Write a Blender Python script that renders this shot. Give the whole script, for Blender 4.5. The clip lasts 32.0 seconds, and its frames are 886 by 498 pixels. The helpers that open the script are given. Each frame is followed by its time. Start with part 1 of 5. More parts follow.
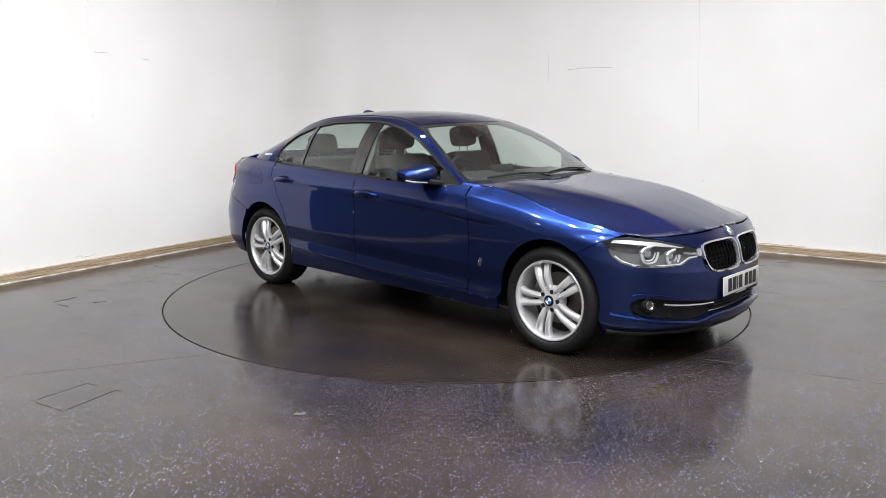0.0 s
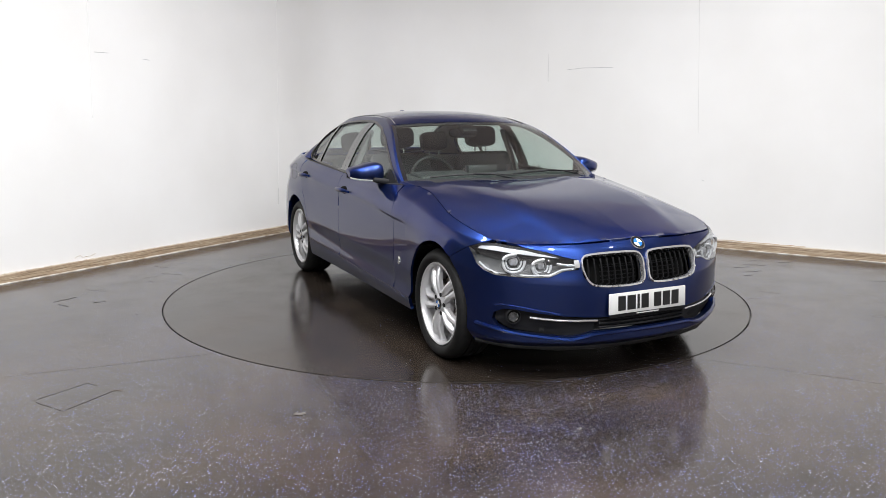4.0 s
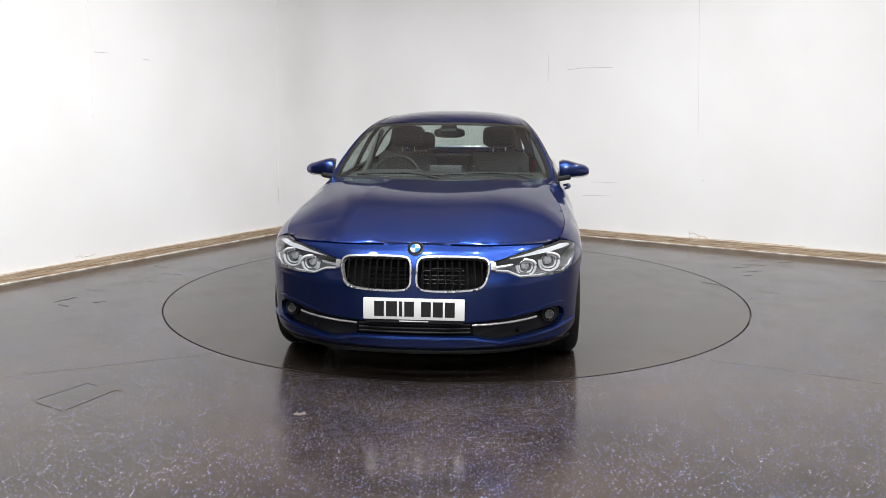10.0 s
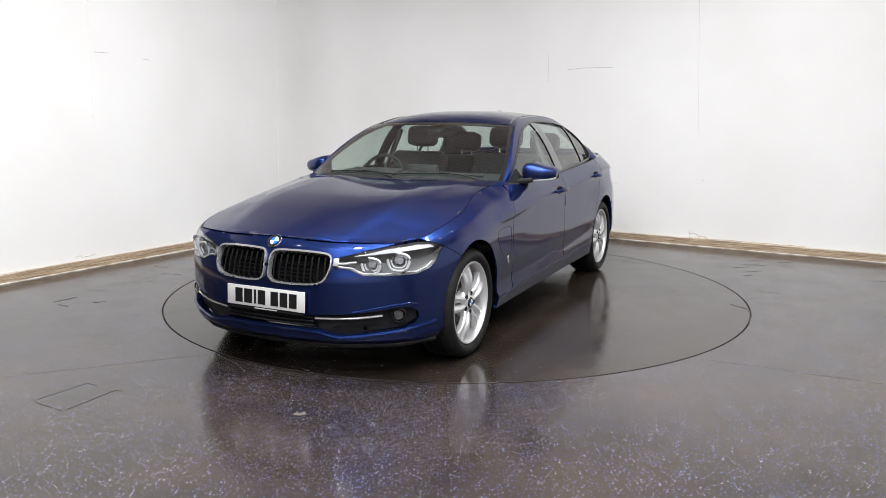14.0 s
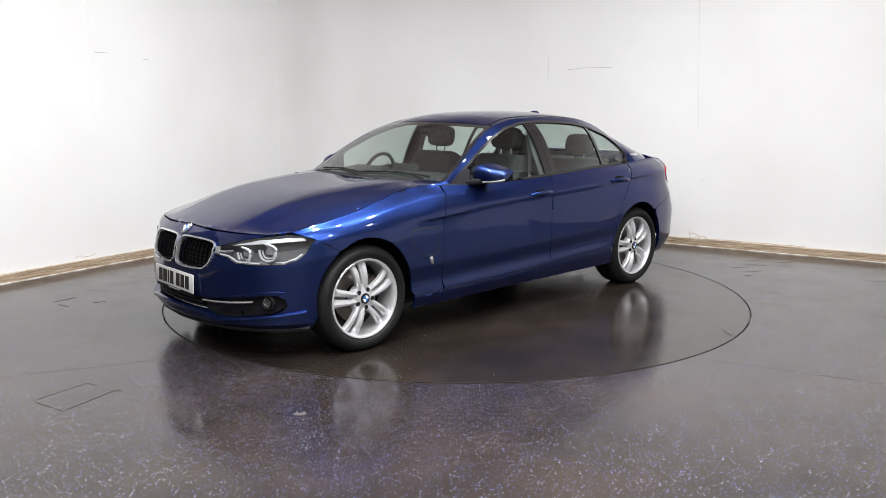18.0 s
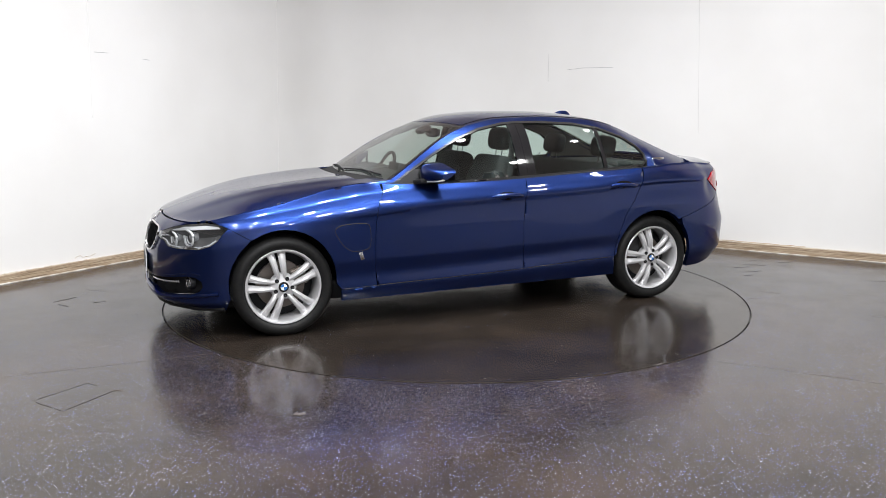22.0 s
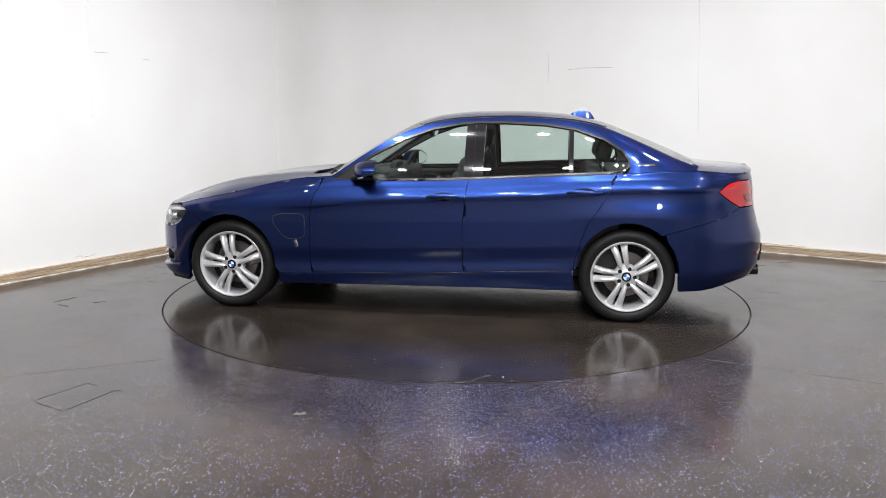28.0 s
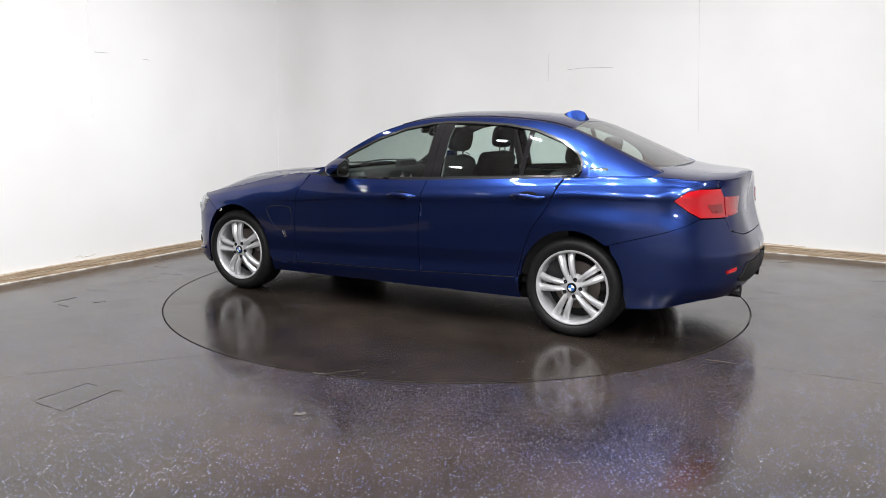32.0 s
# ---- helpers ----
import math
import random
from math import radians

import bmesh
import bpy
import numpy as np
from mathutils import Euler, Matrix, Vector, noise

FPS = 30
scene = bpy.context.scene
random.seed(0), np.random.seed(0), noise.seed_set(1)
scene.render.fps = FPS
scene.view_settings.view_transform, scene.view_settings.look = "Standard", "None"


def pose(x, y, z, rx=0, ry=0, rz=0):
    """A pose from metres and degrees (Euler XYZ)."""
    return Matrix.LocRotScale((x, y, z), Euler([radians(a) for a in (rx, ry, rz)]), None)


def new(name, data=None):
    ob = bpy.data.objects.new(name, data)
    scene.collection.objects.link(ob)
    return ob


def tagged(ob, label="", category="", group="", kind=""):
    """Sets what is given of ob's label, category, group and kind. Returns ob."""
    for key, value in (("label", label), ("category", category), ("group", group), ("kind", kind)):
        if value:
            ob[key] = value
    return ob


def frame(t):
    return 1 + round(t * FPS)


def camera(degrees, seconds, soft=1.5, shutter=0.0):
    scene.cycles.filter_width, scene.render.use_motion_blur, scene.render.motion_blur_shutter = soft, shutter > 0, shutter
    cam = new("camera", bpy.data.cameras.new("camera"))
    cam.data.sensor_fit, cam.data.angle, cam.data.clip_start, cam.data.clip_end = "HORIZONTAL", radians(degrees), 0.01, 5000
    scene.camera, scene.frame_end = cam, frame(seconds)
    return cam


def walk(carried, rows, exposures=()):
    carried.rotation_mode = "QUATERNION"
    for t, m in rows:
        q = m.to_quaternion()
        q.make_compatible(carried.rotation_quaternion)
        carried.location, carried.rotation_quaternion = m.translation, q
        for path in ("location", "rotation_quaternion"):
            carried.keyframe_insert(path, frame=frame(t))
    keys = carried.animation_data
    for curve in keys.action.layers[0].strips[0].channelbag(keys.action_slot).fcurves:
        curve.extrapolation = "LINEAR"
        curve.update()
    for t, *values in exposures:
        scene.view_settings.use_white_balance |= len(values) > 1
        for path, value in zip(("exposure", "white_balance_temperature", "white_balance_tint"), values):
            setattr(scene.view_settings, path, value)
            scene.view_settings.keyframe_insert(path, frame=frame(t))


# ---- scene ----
# One plan: the turntable's axis is the origin; a saloon car stands on the disc and turns with it.
cam = camera(59.03, 32.0, soft=0.6)
EYE = Matrix.Translation((-0.0983, -6.1797, 1.4101)) @ pose(0, 0, 0, 90 - 9.919, 0, 0) @ pose(0, 0, 0, 0, 0, 0.135)
walk(cam, [(0, EYE), (32, EYE)])

CAR_OFFSET = (0.125, -0.034)        # wheelbase middle, from the axis, in the car's own directions


def heading(t):
    """The car's heading in degrees; it turns clockwise at a nearly steady rate."""
    return -43.37 - 5.2096 * t + 0.00361 * (t - 16) ** 2


# ---- world and lamps ----
world = bpy.data.worlds.new("studio_dark")
scene.world = world
world.use_nodes = True
world.node_tree.nodes["Background"].inputs[0].default_value = (0.9, 0.95, 1.0, 1)
world.node_tree.nodes["Background"].inputs[1].default_value = 0.02
scene.view_settings.exposure = -0.12
CEILING_Z = 4.3


# ---- materials ----
def mat(name, color, rough=0.5, metal=0.0, coat=0.0, coat_rough=0.03, spec=0.5):
    m = bpy.data.materials.new(name)
    m.use_nodes = True
    b = m.node_tree.nodes["Principled BSDF"]
    b.inputs["Base Color"].default_value = (*color, 1)
    b.inputs["Roughness"].default_value = rough
    b.inputs["Metallic"].default_value = metal
    b.inputs["Coat Weight"].default_value = coat
    b.inputs["Coat Roughness"].default_value = coat_rough
    b.inputs["Specular IOR Level"].default_value = spec
    return m


def node(m, kind, **inputs):
    n = m.node_tree.nodes.new(kind)
    for k, v in inputs.items():
        n.inputs[k.replace("_", " ")].default_value = v
    return n


def wire(m, a, out, b, inp):
    m.node_tree.links.new(a.outputs[out], b.inputs[inp])


def ramp(m, stops):
    n = m.node_tree.nodes.new("ShaderNodeValToRGB")
    e = n.color_ramp.elements
    while len(e) < len(stops):
        e.new(0.5)
    for el, (p, c) in zip(e, stops):
        el.position = p
        el.color = (*c, 1) if len(c) == 3 else c
    return n


def bsdf(m):
    return m.node_tree.nodes["Principled BSDF"]


def speckle(m, scale, detail, lo, hi, base, target="Base Color", rough=None):
    """Noise between two colours into the base colour, and a little into the roughness."""
    co = node(m, "ShaderNodeTexCoord")
    nz = node(m, "ShaderNodeTexNoise", Scale=scale, Detail=detail)
    wire(m, co, "Object", nz, "Vector")
    r = ramp(m, [(lo, base[0]), (hi, base[1])])
    wire(m, nz, "Fac", r, "Fac")
    wire(m, r, "Color", bsdf(m), target)
    if rough:
        q = node(m, "ShaderNodeMapRange")
        q.inputs["To Min"].default_value, q.inputs["To Max"].default_value = rough
        wire(m, nz, "Fac", q, "Value")
        wire(m, q, "Result", bsdf(m), "Roughness")
    return nz


def bump(m, src, out, strength, distance):
    b = node(m, "ShaderNodeBump", Strength=strength, Distance=distance)
    wire(m, src, out, b, "Height")
    wire(m, b, "Normal", bsdf(m), "Normal")


def maths(m, operation, a, b):
    """A two-input Math node; each input is a number or (node, output)."""
    n = node(m, "ShaderNodeMath")
    n.operation = operation
    for k, v in enumerate((a, b)):
        if isinstance(v, tuple):
            wire(m, v[0], v[1], n, k)
        else:
            n.inputs[k].default_value = v
    return n


def floor_material(name, few=0.54, gloss=(0.11, 0.25), deep=1.0):
    """Dark poured resin: clouded tone, scattered pale and blue flakes, worn and glossy patches."""
    m = mat(name, (0.03, 0.027, 0.026), 0.22)
    co = node(m, "ShaderNodeTexCoord")
    big = node(m, "ShaderNodeTexNoise", Scale=1.1, Detail=8.0, Roughness=0.68)
    wire(m, co, "Object", big, "Vector")
    tone = ramp(m, [(q, tuple(deep * v for v in c)) for q, c in ((0.3, (0.012, 0.0095, 0.008)), (0.5, (0.026, 0.020, 0.016)), (0.72, (0.046, 0.033, 0.024)))])
    wire(m, big, "Fac", tone, "Fac")
    col = (tone, "Color")
    for scale, reach, share in ((62.0, 0.21, few), (96.0, 0.20, few + 0.12)):
        cells = node(m, "ShaderNodeTexVoronoi", Scale=scale, Randomness=1.0)
        cells.voronoi_dimensions = "2D"
        wire(m, co, "Object", cells, "Vector")
        pick = node(m, "ShaderNodeSeparateColor")
        wire(m, cells, "Color", pick, "Color")
        size = maths(m, "MULTIPLY", (pick, "Blue"), reach)
        dots = maths(m, "LESS_THAN", (cells, "Distance"), (size, 0))
        some = maths(m, "GREATER_THAN", (pick, "Red"), share)
        both = maths(m, "MULTIPLY", (dots, 0), (some, 0))
        hue = ramp(m, [(0.0, (0.10, 0.08, 0.08)), (0.3, (0.13, 0.16, 0.42)), (0.6, (0.26, 0.32, 0.62)), (0.9, (0.50, 0.54, 0.64))])
        wire(m, pick, "Green", hue, "Fac")
        mix = node(m, "ShaderNodeMix")
        mix.data_type = "RGBA"
        wire(m, both, 0, mix, 0)
        wire(m, col[0], col[1], mix, 6)
        wire(m, hue, "Color", mix, 7)
        col = (mix, 2)
    wire(m, col[0], col[1], bsdf(m), "Base Color")
    scuff = node(m, "ShaderNodeTexNoise", Scale=2.3, Detail=9.0, Roughness=0.72)
    wire(m, co, "Object", scuff, "Vector")
    r = node(m, "ShaderNodeMapRange")
    r.inputs["From Min"].default_value, r.inputs["From Max"].default_value = 0.34, 0.68
    r.inputs["To Min"].default_value, r.inputs["To Max"].default_value = gloss
    wire(m, scuff, "Fac", r, "Value")
    wire(m, r, "Result", bsdf(m), "Roughness")
    fine = node(m, "ShaderNodeTexNoise", Scale=34.0, Detail=4.0, Roughness=0.6)
    wire(m, co, "Object", fine, "Vector")
    bump(m, fine, "Fac", 0.055, 0.004)
    return m


def wall_material(name):
    m = mat(name, (0.8, 0.79, 0.775), 0.55)
    nz = speckle(m, 0.9, 6.0, 0.3, 0.75, ((0.76, 0.75, 0.735), (0.83, 0.825, 0.815)), rough=(0.5, 0.62))
    co = node(m, "ShaderNodeTexCoord")
    fine = node(m, "ShaderNodeTexNoise", Scale=38.0, Detail=4.0)
    wire(m, co, "Object", fine, "Vector")
    bump(m, fine, "Fac", 0.08, 0.004)
    return m


# the disc's tone is scaled down to carry the shade under the car
FLOOR, DISC, WALL = floor_material("floor_resin"), floor_material("disc_resin", 0.95, deep=0.72), wall_material("white_wall_paint")
SKIRT = mat("worn_timber", (0.34, 0.25, 0.17), 0.6)
grain_co = node(SKIRT, "ShaderNodeTexCoord")
grain_map = node(SKIRT, "ShaderNodeMapping", Scale=(2.0, 2.0, 70.0))
wire(SKIRT, grain_co, "Object", grain_map, "Vector")
grain = node(SKIRT, "ShaderNodeTexNoise", Scale=2.2, Detail=7.0, Roughness=0.65)
wire(SKIRT, grain_map, "Vector", grain, "Vector")
grain_tone = ramp(SKIRT, [(0.30, (0.13, 0.085, 0.05)), (0.50, (0.34, 0.25, 0.165)), (0.68, (0.58, 0.49, 0.37))])
wire(SKIRT, grain, "Fac", grain_tone, "Fac")
wire(SKIRT, grain_tone, "Color", bsdf(SKIRT), "Base Color")
bump(SKIRT, grain, "Fac", 0.3, 0.003)
SKIRT_EDGE = mat("pale_edge_strip", (0.66, 0.62, 0.56), 0.5)
speckle(SKIRT_EDGE, 9.0, 6.0, 0.34, 0.62, ((0.34, 0.25, 0.17), (0.78, 0.75, 0.70)))
CEIL = mat("grey_ceiling_paint", (0.72, 0.65, 0.62), 0.8)
speckle(CEIL, 1.5, 4.0, 0.3, 0.7, ((0.66, 0.595, 0.565), (0.77, 0.70, 0.665)))
# Unseen surrounds: dark stands for the open, unlit end; mid grey feeds reflections.
DARK_SURROUND = mat("dark_surround", (0.07, 0.07, 0.073), 0.7)
speckle(DARK_SURROUND, 1.2, 4.0, 0.3, 0.7, ((0.055, 0.055, 0.058), (0.085, 0.085, 0.088)))
MID_SURROUND = mat("mid_grey_surround", (0.42, 0.42, 0.43), 0.7)
speckle(MID_SURROUND, 1.2, 4.0, 0.3, 0.7, ((0.38, 0.38, 0.39), (0.46, 0.46, 0.47)))
LINER_BLACK = mat("liner_black", (0.004, 0.004, 0.004), 0.9, spec=0.1)
SCRAPE = mat("scraped_resin", (0.017, 0.015, 0.014), 0.34)
CRACK = mat("dark_crack", (0.012, 0.011, 0.01), 0.8)
SCUFF = mat("grey_scratch", (0.42, 0.42, 0.42), 0.7)

PAINT = mat("metallic_blue_paint", (0.012, 0.028, 0.19), 0.31, 0.92, 1.0, 0.012)
bsdf(PAINT).inputs["Specular Tint"].default_value = (0.06, 0.09, 0.26, 1)
bsdf(PAINT).inputs["Coat IOR"].default_value = 1.46
co = node(PAINT, "ShaderNodeTexCoord")
flake = node(PAINT, "ShaderNodeTexVoronoi", Scale=900.0)
wire(PAINT, co, "Object", flake, "Vector")
fl = ramp(PAINT, [(0.0, (0.0090, 0.0245, 0.112)), (1.0, (0.0145, 0.035, 0.160))])
wire(PAINT, flake, "Distance", fl, "Fac")
wire(PAINT, fl, "Color", bsdf(PAINT), "Base Color")
BLACK = mat("black_plastic", (0.010, 0.010, 0.011), 0.6, spec=0.25)
GLOSS = mat("gloss_black", (0.006, 0.006, 0.007), 0.08, 0.0, 1.0)
BRIGHT = mat("bright_trim", (0.62, 0.62, 0.63), 0.16, 0.75, 0.6, 0.05)
CHROME = mat("chrome", (0.75, 0.75, 0.76), 0.08, 1.0)
SATIN = mat("satin_trim", (0.034, 0.033, 0.033), 0.24, 0.5)
ALLOY = mat("silver_alloy", (0.66, 0.66, 0.67), 0.30, 0.5, 0.4, 0.1)
RUBBER = mat("tyre_rubber", (0.010, 0.010, 0.011), 0.55, spec=0.2)
nz = speckle(RUBBER, 40.0, 5.0, 0.3, 0.7, ((0.007, 0.007, 0.008), (0.013, 0.013, 0.012)))
IRON = mat("brake_iron", (0.25, 0.22, 0.2), 0.4, 0.9)
FABRIC = mat("dark_grey_cloth", (0.022, 0.022, 0.024), 0.85)
nz = speckle(FABRIC, 220.0, 2.0, 0.3, 0.7, ((0.016, 0.016, 0.018), (0.032, 0.032, 0.034)))
bump(FABRIC, nz, "Fac", 0.2, 0.002)
DASH = mat("dashboard_vinyl", (0.02, 0.02, 0.021), 0.6)
HEADLINER = mat("pale_headliner", (0.22, 0.22, 0.215), 0.9)
WHITE = mat("plate_white", (0.64, 0.64, 0.625), 0.35)
LETTER = mat("plate_black", (0.008, 0.008, 0.008), 0.4)
BLUE_ENAMEL = mat("blue_enamel", (0.02, 0.14, 0.45), 0.15, 0.0, 1.0)
WHITE_ENAMEL = mat("white_enamel", (0.8, 0.8, 0.8), 0.15, 0.0, 1.0)
LAMP_SILVER = mat("reflector_silver", (0.50, 0.51, 0.52), 0.25, 0.7)
LAMP_DARK = mat("lamp_bezel", (0.085, 0.085, 0.085), 0.4, 0.1)
CRYSTAL = mat("lamp_crystal", (0.55, 0.56, 0.58), 0.05, 0.5, 1.0)
GRILLE_BLACK = mat("grille_black", (0.0035, 0.0035, 0.004), 0.35, spec=0.2)
LAMP_GREY = mat("lamp_grey", (0.09, 0.09, 0.09), 0.35, 0.2)
LAMP_WHITE = mat("light_guide", (0.52, 0.53, 0.54), 0.15)
RED = mat("red_lens", (0.42, 0.004, 0.010), 0.07, 0.0, 1.0)
DARK_RED = mat("dark_red_lens", (0.20, 0.004, 0.006), 0.1, 0.0, 1.0)


def glass_material(name, tint, gloss=1.3, power=4.0):
    """A thin pane: clear tint, with a mirror layer that grows towards grazing."""
    m = bpy.data.materials.new(name)
    m.use_nodes = True
    t = m.node_tree
    t.nodes.clear()
    out = t.nodes.new("ShaderNodeOutputMaterial")
    clear = t.nodes.new("ShaderNodeBsdfTransparent")
    clear.inputs[0].default_value = (*tint, 1)
    shine = t.nodes.new("ShaderNodeBsdfGlossy")
    shine.inputs["Roughness"].default_value = 0.01
    f = t.nodes.new("ShaderNodeLayerWeight")
    f.inputs[0].default_value = 0.5
    k = t.nodes.new("ShaderNodeMath")
    k.operation, k.inputs[1].default_value = "POWER", power
    g = t.nodes.new("ShaderNodeMapRange")
    g.inputs["To Min"].default_value, g.inputs["To Max"].default_value = 0.05 * gloss, 0.85
    t.links.new(f.outputs["Facing"], k.inputs[0])
    t.links.new(k.outputs[0], g.inputs["Value"])
    mix = t.nodes.new("ShaderNodeMixShader")
    t.links.new(g.outputs[0], mix.inputs[0])
    t.links.new(clear.outputs[0], mix.inputs[1])
    t.links.new(shine.outputs[0], mix.inputs[2])
    t.links.new(mix.outputs[0], out.inputs[0])
    return m


GLASS = glass_material("window_glass", (0.80, 0.90, 0.86), 2.0)
SCREEN = glass_material("screen_glass", (0.80, 0.89, 0.85), 2.3, 3.0)
LENS = glass_material("lamp_lens", (0.93, 0.94, 0.95))


# ---- mesh helpers ----
def mesh_of(name, verts, faces, m, smooth=True, normals=None):
    me = bpy.data.meshes.new(name)
    me.from_pydata([tuple(map(float, v)) for v in verts], [], [tuple(map(int, f)) for f in faces])
    for x in (m if isinstance(m, (list, tuple)) else [m]):
        me.materials.append(x)
    me.polygons.foreach_set("use_smooth", [smooth] * len(me.polygons))
    if normals is not None:
        me.normals_split_custom_set([tuple(n) for n in normals])
    me.update()
    return me


def bm_mesh(name, bm, m, smooth=True, sharp=35):
    bmesh.ops.recalc_face_normals(bm, faces=bm.faces)
    me = bpy.data.meshes.new(name)
    for f in bm.faces:
        f.smooth = smooth
    for e in bm.edges:
        if len(e.link_faces) == 2 and e.calc_face_angle(0) > radians(sharp):
            e.smooth = False
    bm.to_mesh(me)
    bm.free()
    for x in (m if isinstance(m, (list, tuple)) else [m]):
        me.materials.append(x)
    return me


def child(name, me, parent, label="", at=None):
    ob = new(name, me)
    ob.parent = parent
    if at is not None:
        ob.matrix_basis = at
    if label:
        tagged(ob, label)
    return ob


def part(name, bm, m, parent, label="", at=None, smooth=True, sharp=35):
    return child(name, bm_mesh(name, bm, m, smooth, sharp), parent, label, at)


def box(bm, size, at=(0, 0, 0), rot=(0, 0, 0), bevel=0.0, seg=2):
    """A box, bevelled, added to bm. Returns its vertices."""
    b2 = bmesh.new()
    bmesh.ops.create_cube(b2, size=1.0)
    bmesh.ops.scale(b2, vec=size, verts=b2.verts)
    if bevel:
        bmesh.ops.bevel(b2, geom=list(b2.edges), offset=bevel, segments=seg, profile=0.5, affect="EDGES")
    m = pose(*at, *rot)
    new_v = [bm.verts.new(m @ v.co) for v in b2.verts]
    b2.verts.index_update()
    for f in b2.faces:
        bm.faces.new([new_v[v.index] for v in f.verts])
    b2.free()
    return new_v


def lathe(bm, profile, n=48, axis="y", closed=False):
    """Turn (radius, along) points round an axis."""
    rings = []
    for r, a in profile:
        ring = []
        for i in range(n):
            c, s = math.cos(2 * math.pi * i / n), math.sin(2 * math.pi * i / n)
            ring.append(bm.verts.new((r * c, a, r * s) if axis == "y" else (r * c, r * s, a)))
        rings.append(ring)
    pairs = list(zip(rings, rings[1:])) + ([(rings[-1], rings[0])] if closed else [])
    for a, b in pairs:
        for i in range(n):
            bm.faces.new((a[i], a[(i + 1) % n], b[(i + 1) % n], b[i]))
    return rings


def tube(bm, pts, radius, n=8, closed=False, flat=1.0):
    """A round bar along points."""
    pts = [Vector(p) for p in pts]
    rings = []
    k = len(pts)
    whole = pts[-1] - pts[0]
    ref = Vector((0, 1, 0)) if not closed and abs(whole.z) > 0.8 * whole.length else Vector((0, 0, 1))
    for i, p in enumerate(pts):
        a = pts[(i - 1) % k] if closed or i else p
        b = pts[(i + 1) % k] if closed or i < k - 1 else p
        d = (b - a).normalized()
        u = d.cross(ref)
        u = u.normalized() if u.length > 1e-4 else Vector((1, 0, 0))
        w = d.cross(u).normalized()
        rings.append([bm.verts.new(p + radius * (math.cos(2 * math.pi * j / n) * u + flat * math.sin(2 * math.pi * j / n) * w)) for j in range(n)])
    for i in range(k if closed else k - 1):
        a, b = rings[i], rings[(i + 1) % k]
        for j in range(n):
            bm.faces.new((a[j], a[(j + 1) % n], b[(j + 1) % n], b[j]))
    if not closed:
        bm.faces.new(rings[0][::-1])
        bm.faces.new(rings[-1])


# ---- the room ----
def prism(name, corners, z0, z1, m, smooth=False):
    """An upright block on a ground outline."""
    n = len(corners)
    v = [(x, y, z0) for x, y in corners] + [(x, y, z1) for x, y in corners]
    f = [tuple(range(n))[::-1], tuple(range(n, 2 * n))] + [(i, (i + 1) % n, n + (i + 1) % n, n + i) for i in range(n)]
    bm = bmesh.new()
    vs = [bm.verts.new(p) for p in v]
    for q in f:
        bm.faces.new([vs[i] for i in q])
    return bm_mesh(name, bm, m, smooth)


RING = 2.2274
WALL_TOP = 2.95
# wall line on the ground, from behind the camera on one side, round the back, to the other side
WALL_LINE = [Vector(p) for p in ((-6.6, -4.44), (-3.96, -0.148), (-1.52, 3.82), (0.826, 3.27), (4.326, 1.089), (6.9, -0.515))]


def wall_run(name, path, m, thick=0.12):
    """A wall along ground points, white to its top and dark above it, smooth where it curves."""
    outer = []
    for k, p in enumerate(path):
        d = (path[min(k + 1, len(path) - 1)] - path[max(k - 1, 0)]).normalized()
        outer.append(p + Vector((-d.y, d.x)) * thick)
    for nm, z0, z1, mm in ((name, 0.0, WALL_TOP, m), (name + "_upper", WALL_TOP, CEILING_Z, CEIL)):
        ob = new(nm, prism(nm, list(path) + outer[::-1], z0, z1, mm, True))
        tagged(ob, "dim upper studio wall" if mm is CEIL else "unseen grey wall, toned for the car's reflections" if mm in (DARK_SURROUND, MID_SURROUND) else "white painted studio wall, scuffed and cracked", "wall", kind="structure")
    return bpy.data.objects[name]


def board(name, path, z0, z1, out, m, label, category):
    """A strip along the foot of a wall."""
    front = []
    for k, p in enumerate(path):
        d = (path[min(k + 1, len(path) - 1)] - path[max(k - 1, 0)]).normalized()
        front.append(p + Vector((d.y, -d.x)) * out)
    return tagged(new(name, prism(name, front + list(path)[::-1], z0, z1, m)), label, category, kind="structure")


def fillet(v, a, b, r, k=14):
    """A rounded corner between two wall lines."""
    p, q = v + (a - v).normalized() * r, v + (b - v).normalized() * r
    return [p * (1 - t) ** 2 + v * 2 * t * (1 - t) + q * t * t for t in [i / k for i in range(k + 1)]]


names = ("wall_west", "wall_north_west", "wall_corner", "wall_north_east", "wall_east")
curve_pts = [fillet(WALL_LINE[2], WALL_LINE[1], WALL_LINE[3], .55), fillet(WALL_LINE[3], WALL_LINE[2], WALL_LINE[4], 1.0)]
paths = [[WALL_LINE[0], WALL_LINE[1]], [WALL_LINE[1], curve_pts[0][0]], curve_pts[0] + curve_pts[1], [curve_pts[1][-1], WALL_LINE[4]], [WALL_LINE[4], WALL_LINE[5]]]
for nm, path in zip(names, paths):
    # wall_west is out of view: a dark sheet in place of the opening there
    wall_run(nm, path, DARK_SURROUND if nm == "wall_west" else WALL)
    board("baseboard", path, 0.009, 0.074, 0.042, SKIRT, "worn bare timber skirting along the white wall", "skirting")
    board("trim", path, 0.0, 0.009, 0.05, SKIRT_EDGE, "pale worn edge strip under the skirting", "trim")
# added walls out of view, toned by what the car's paint should reflect
back = [WALL_LINE[-1], Vector((6.9, -9.5)), Vector((-6.6, -9.5)), WALL_LINE[0]]
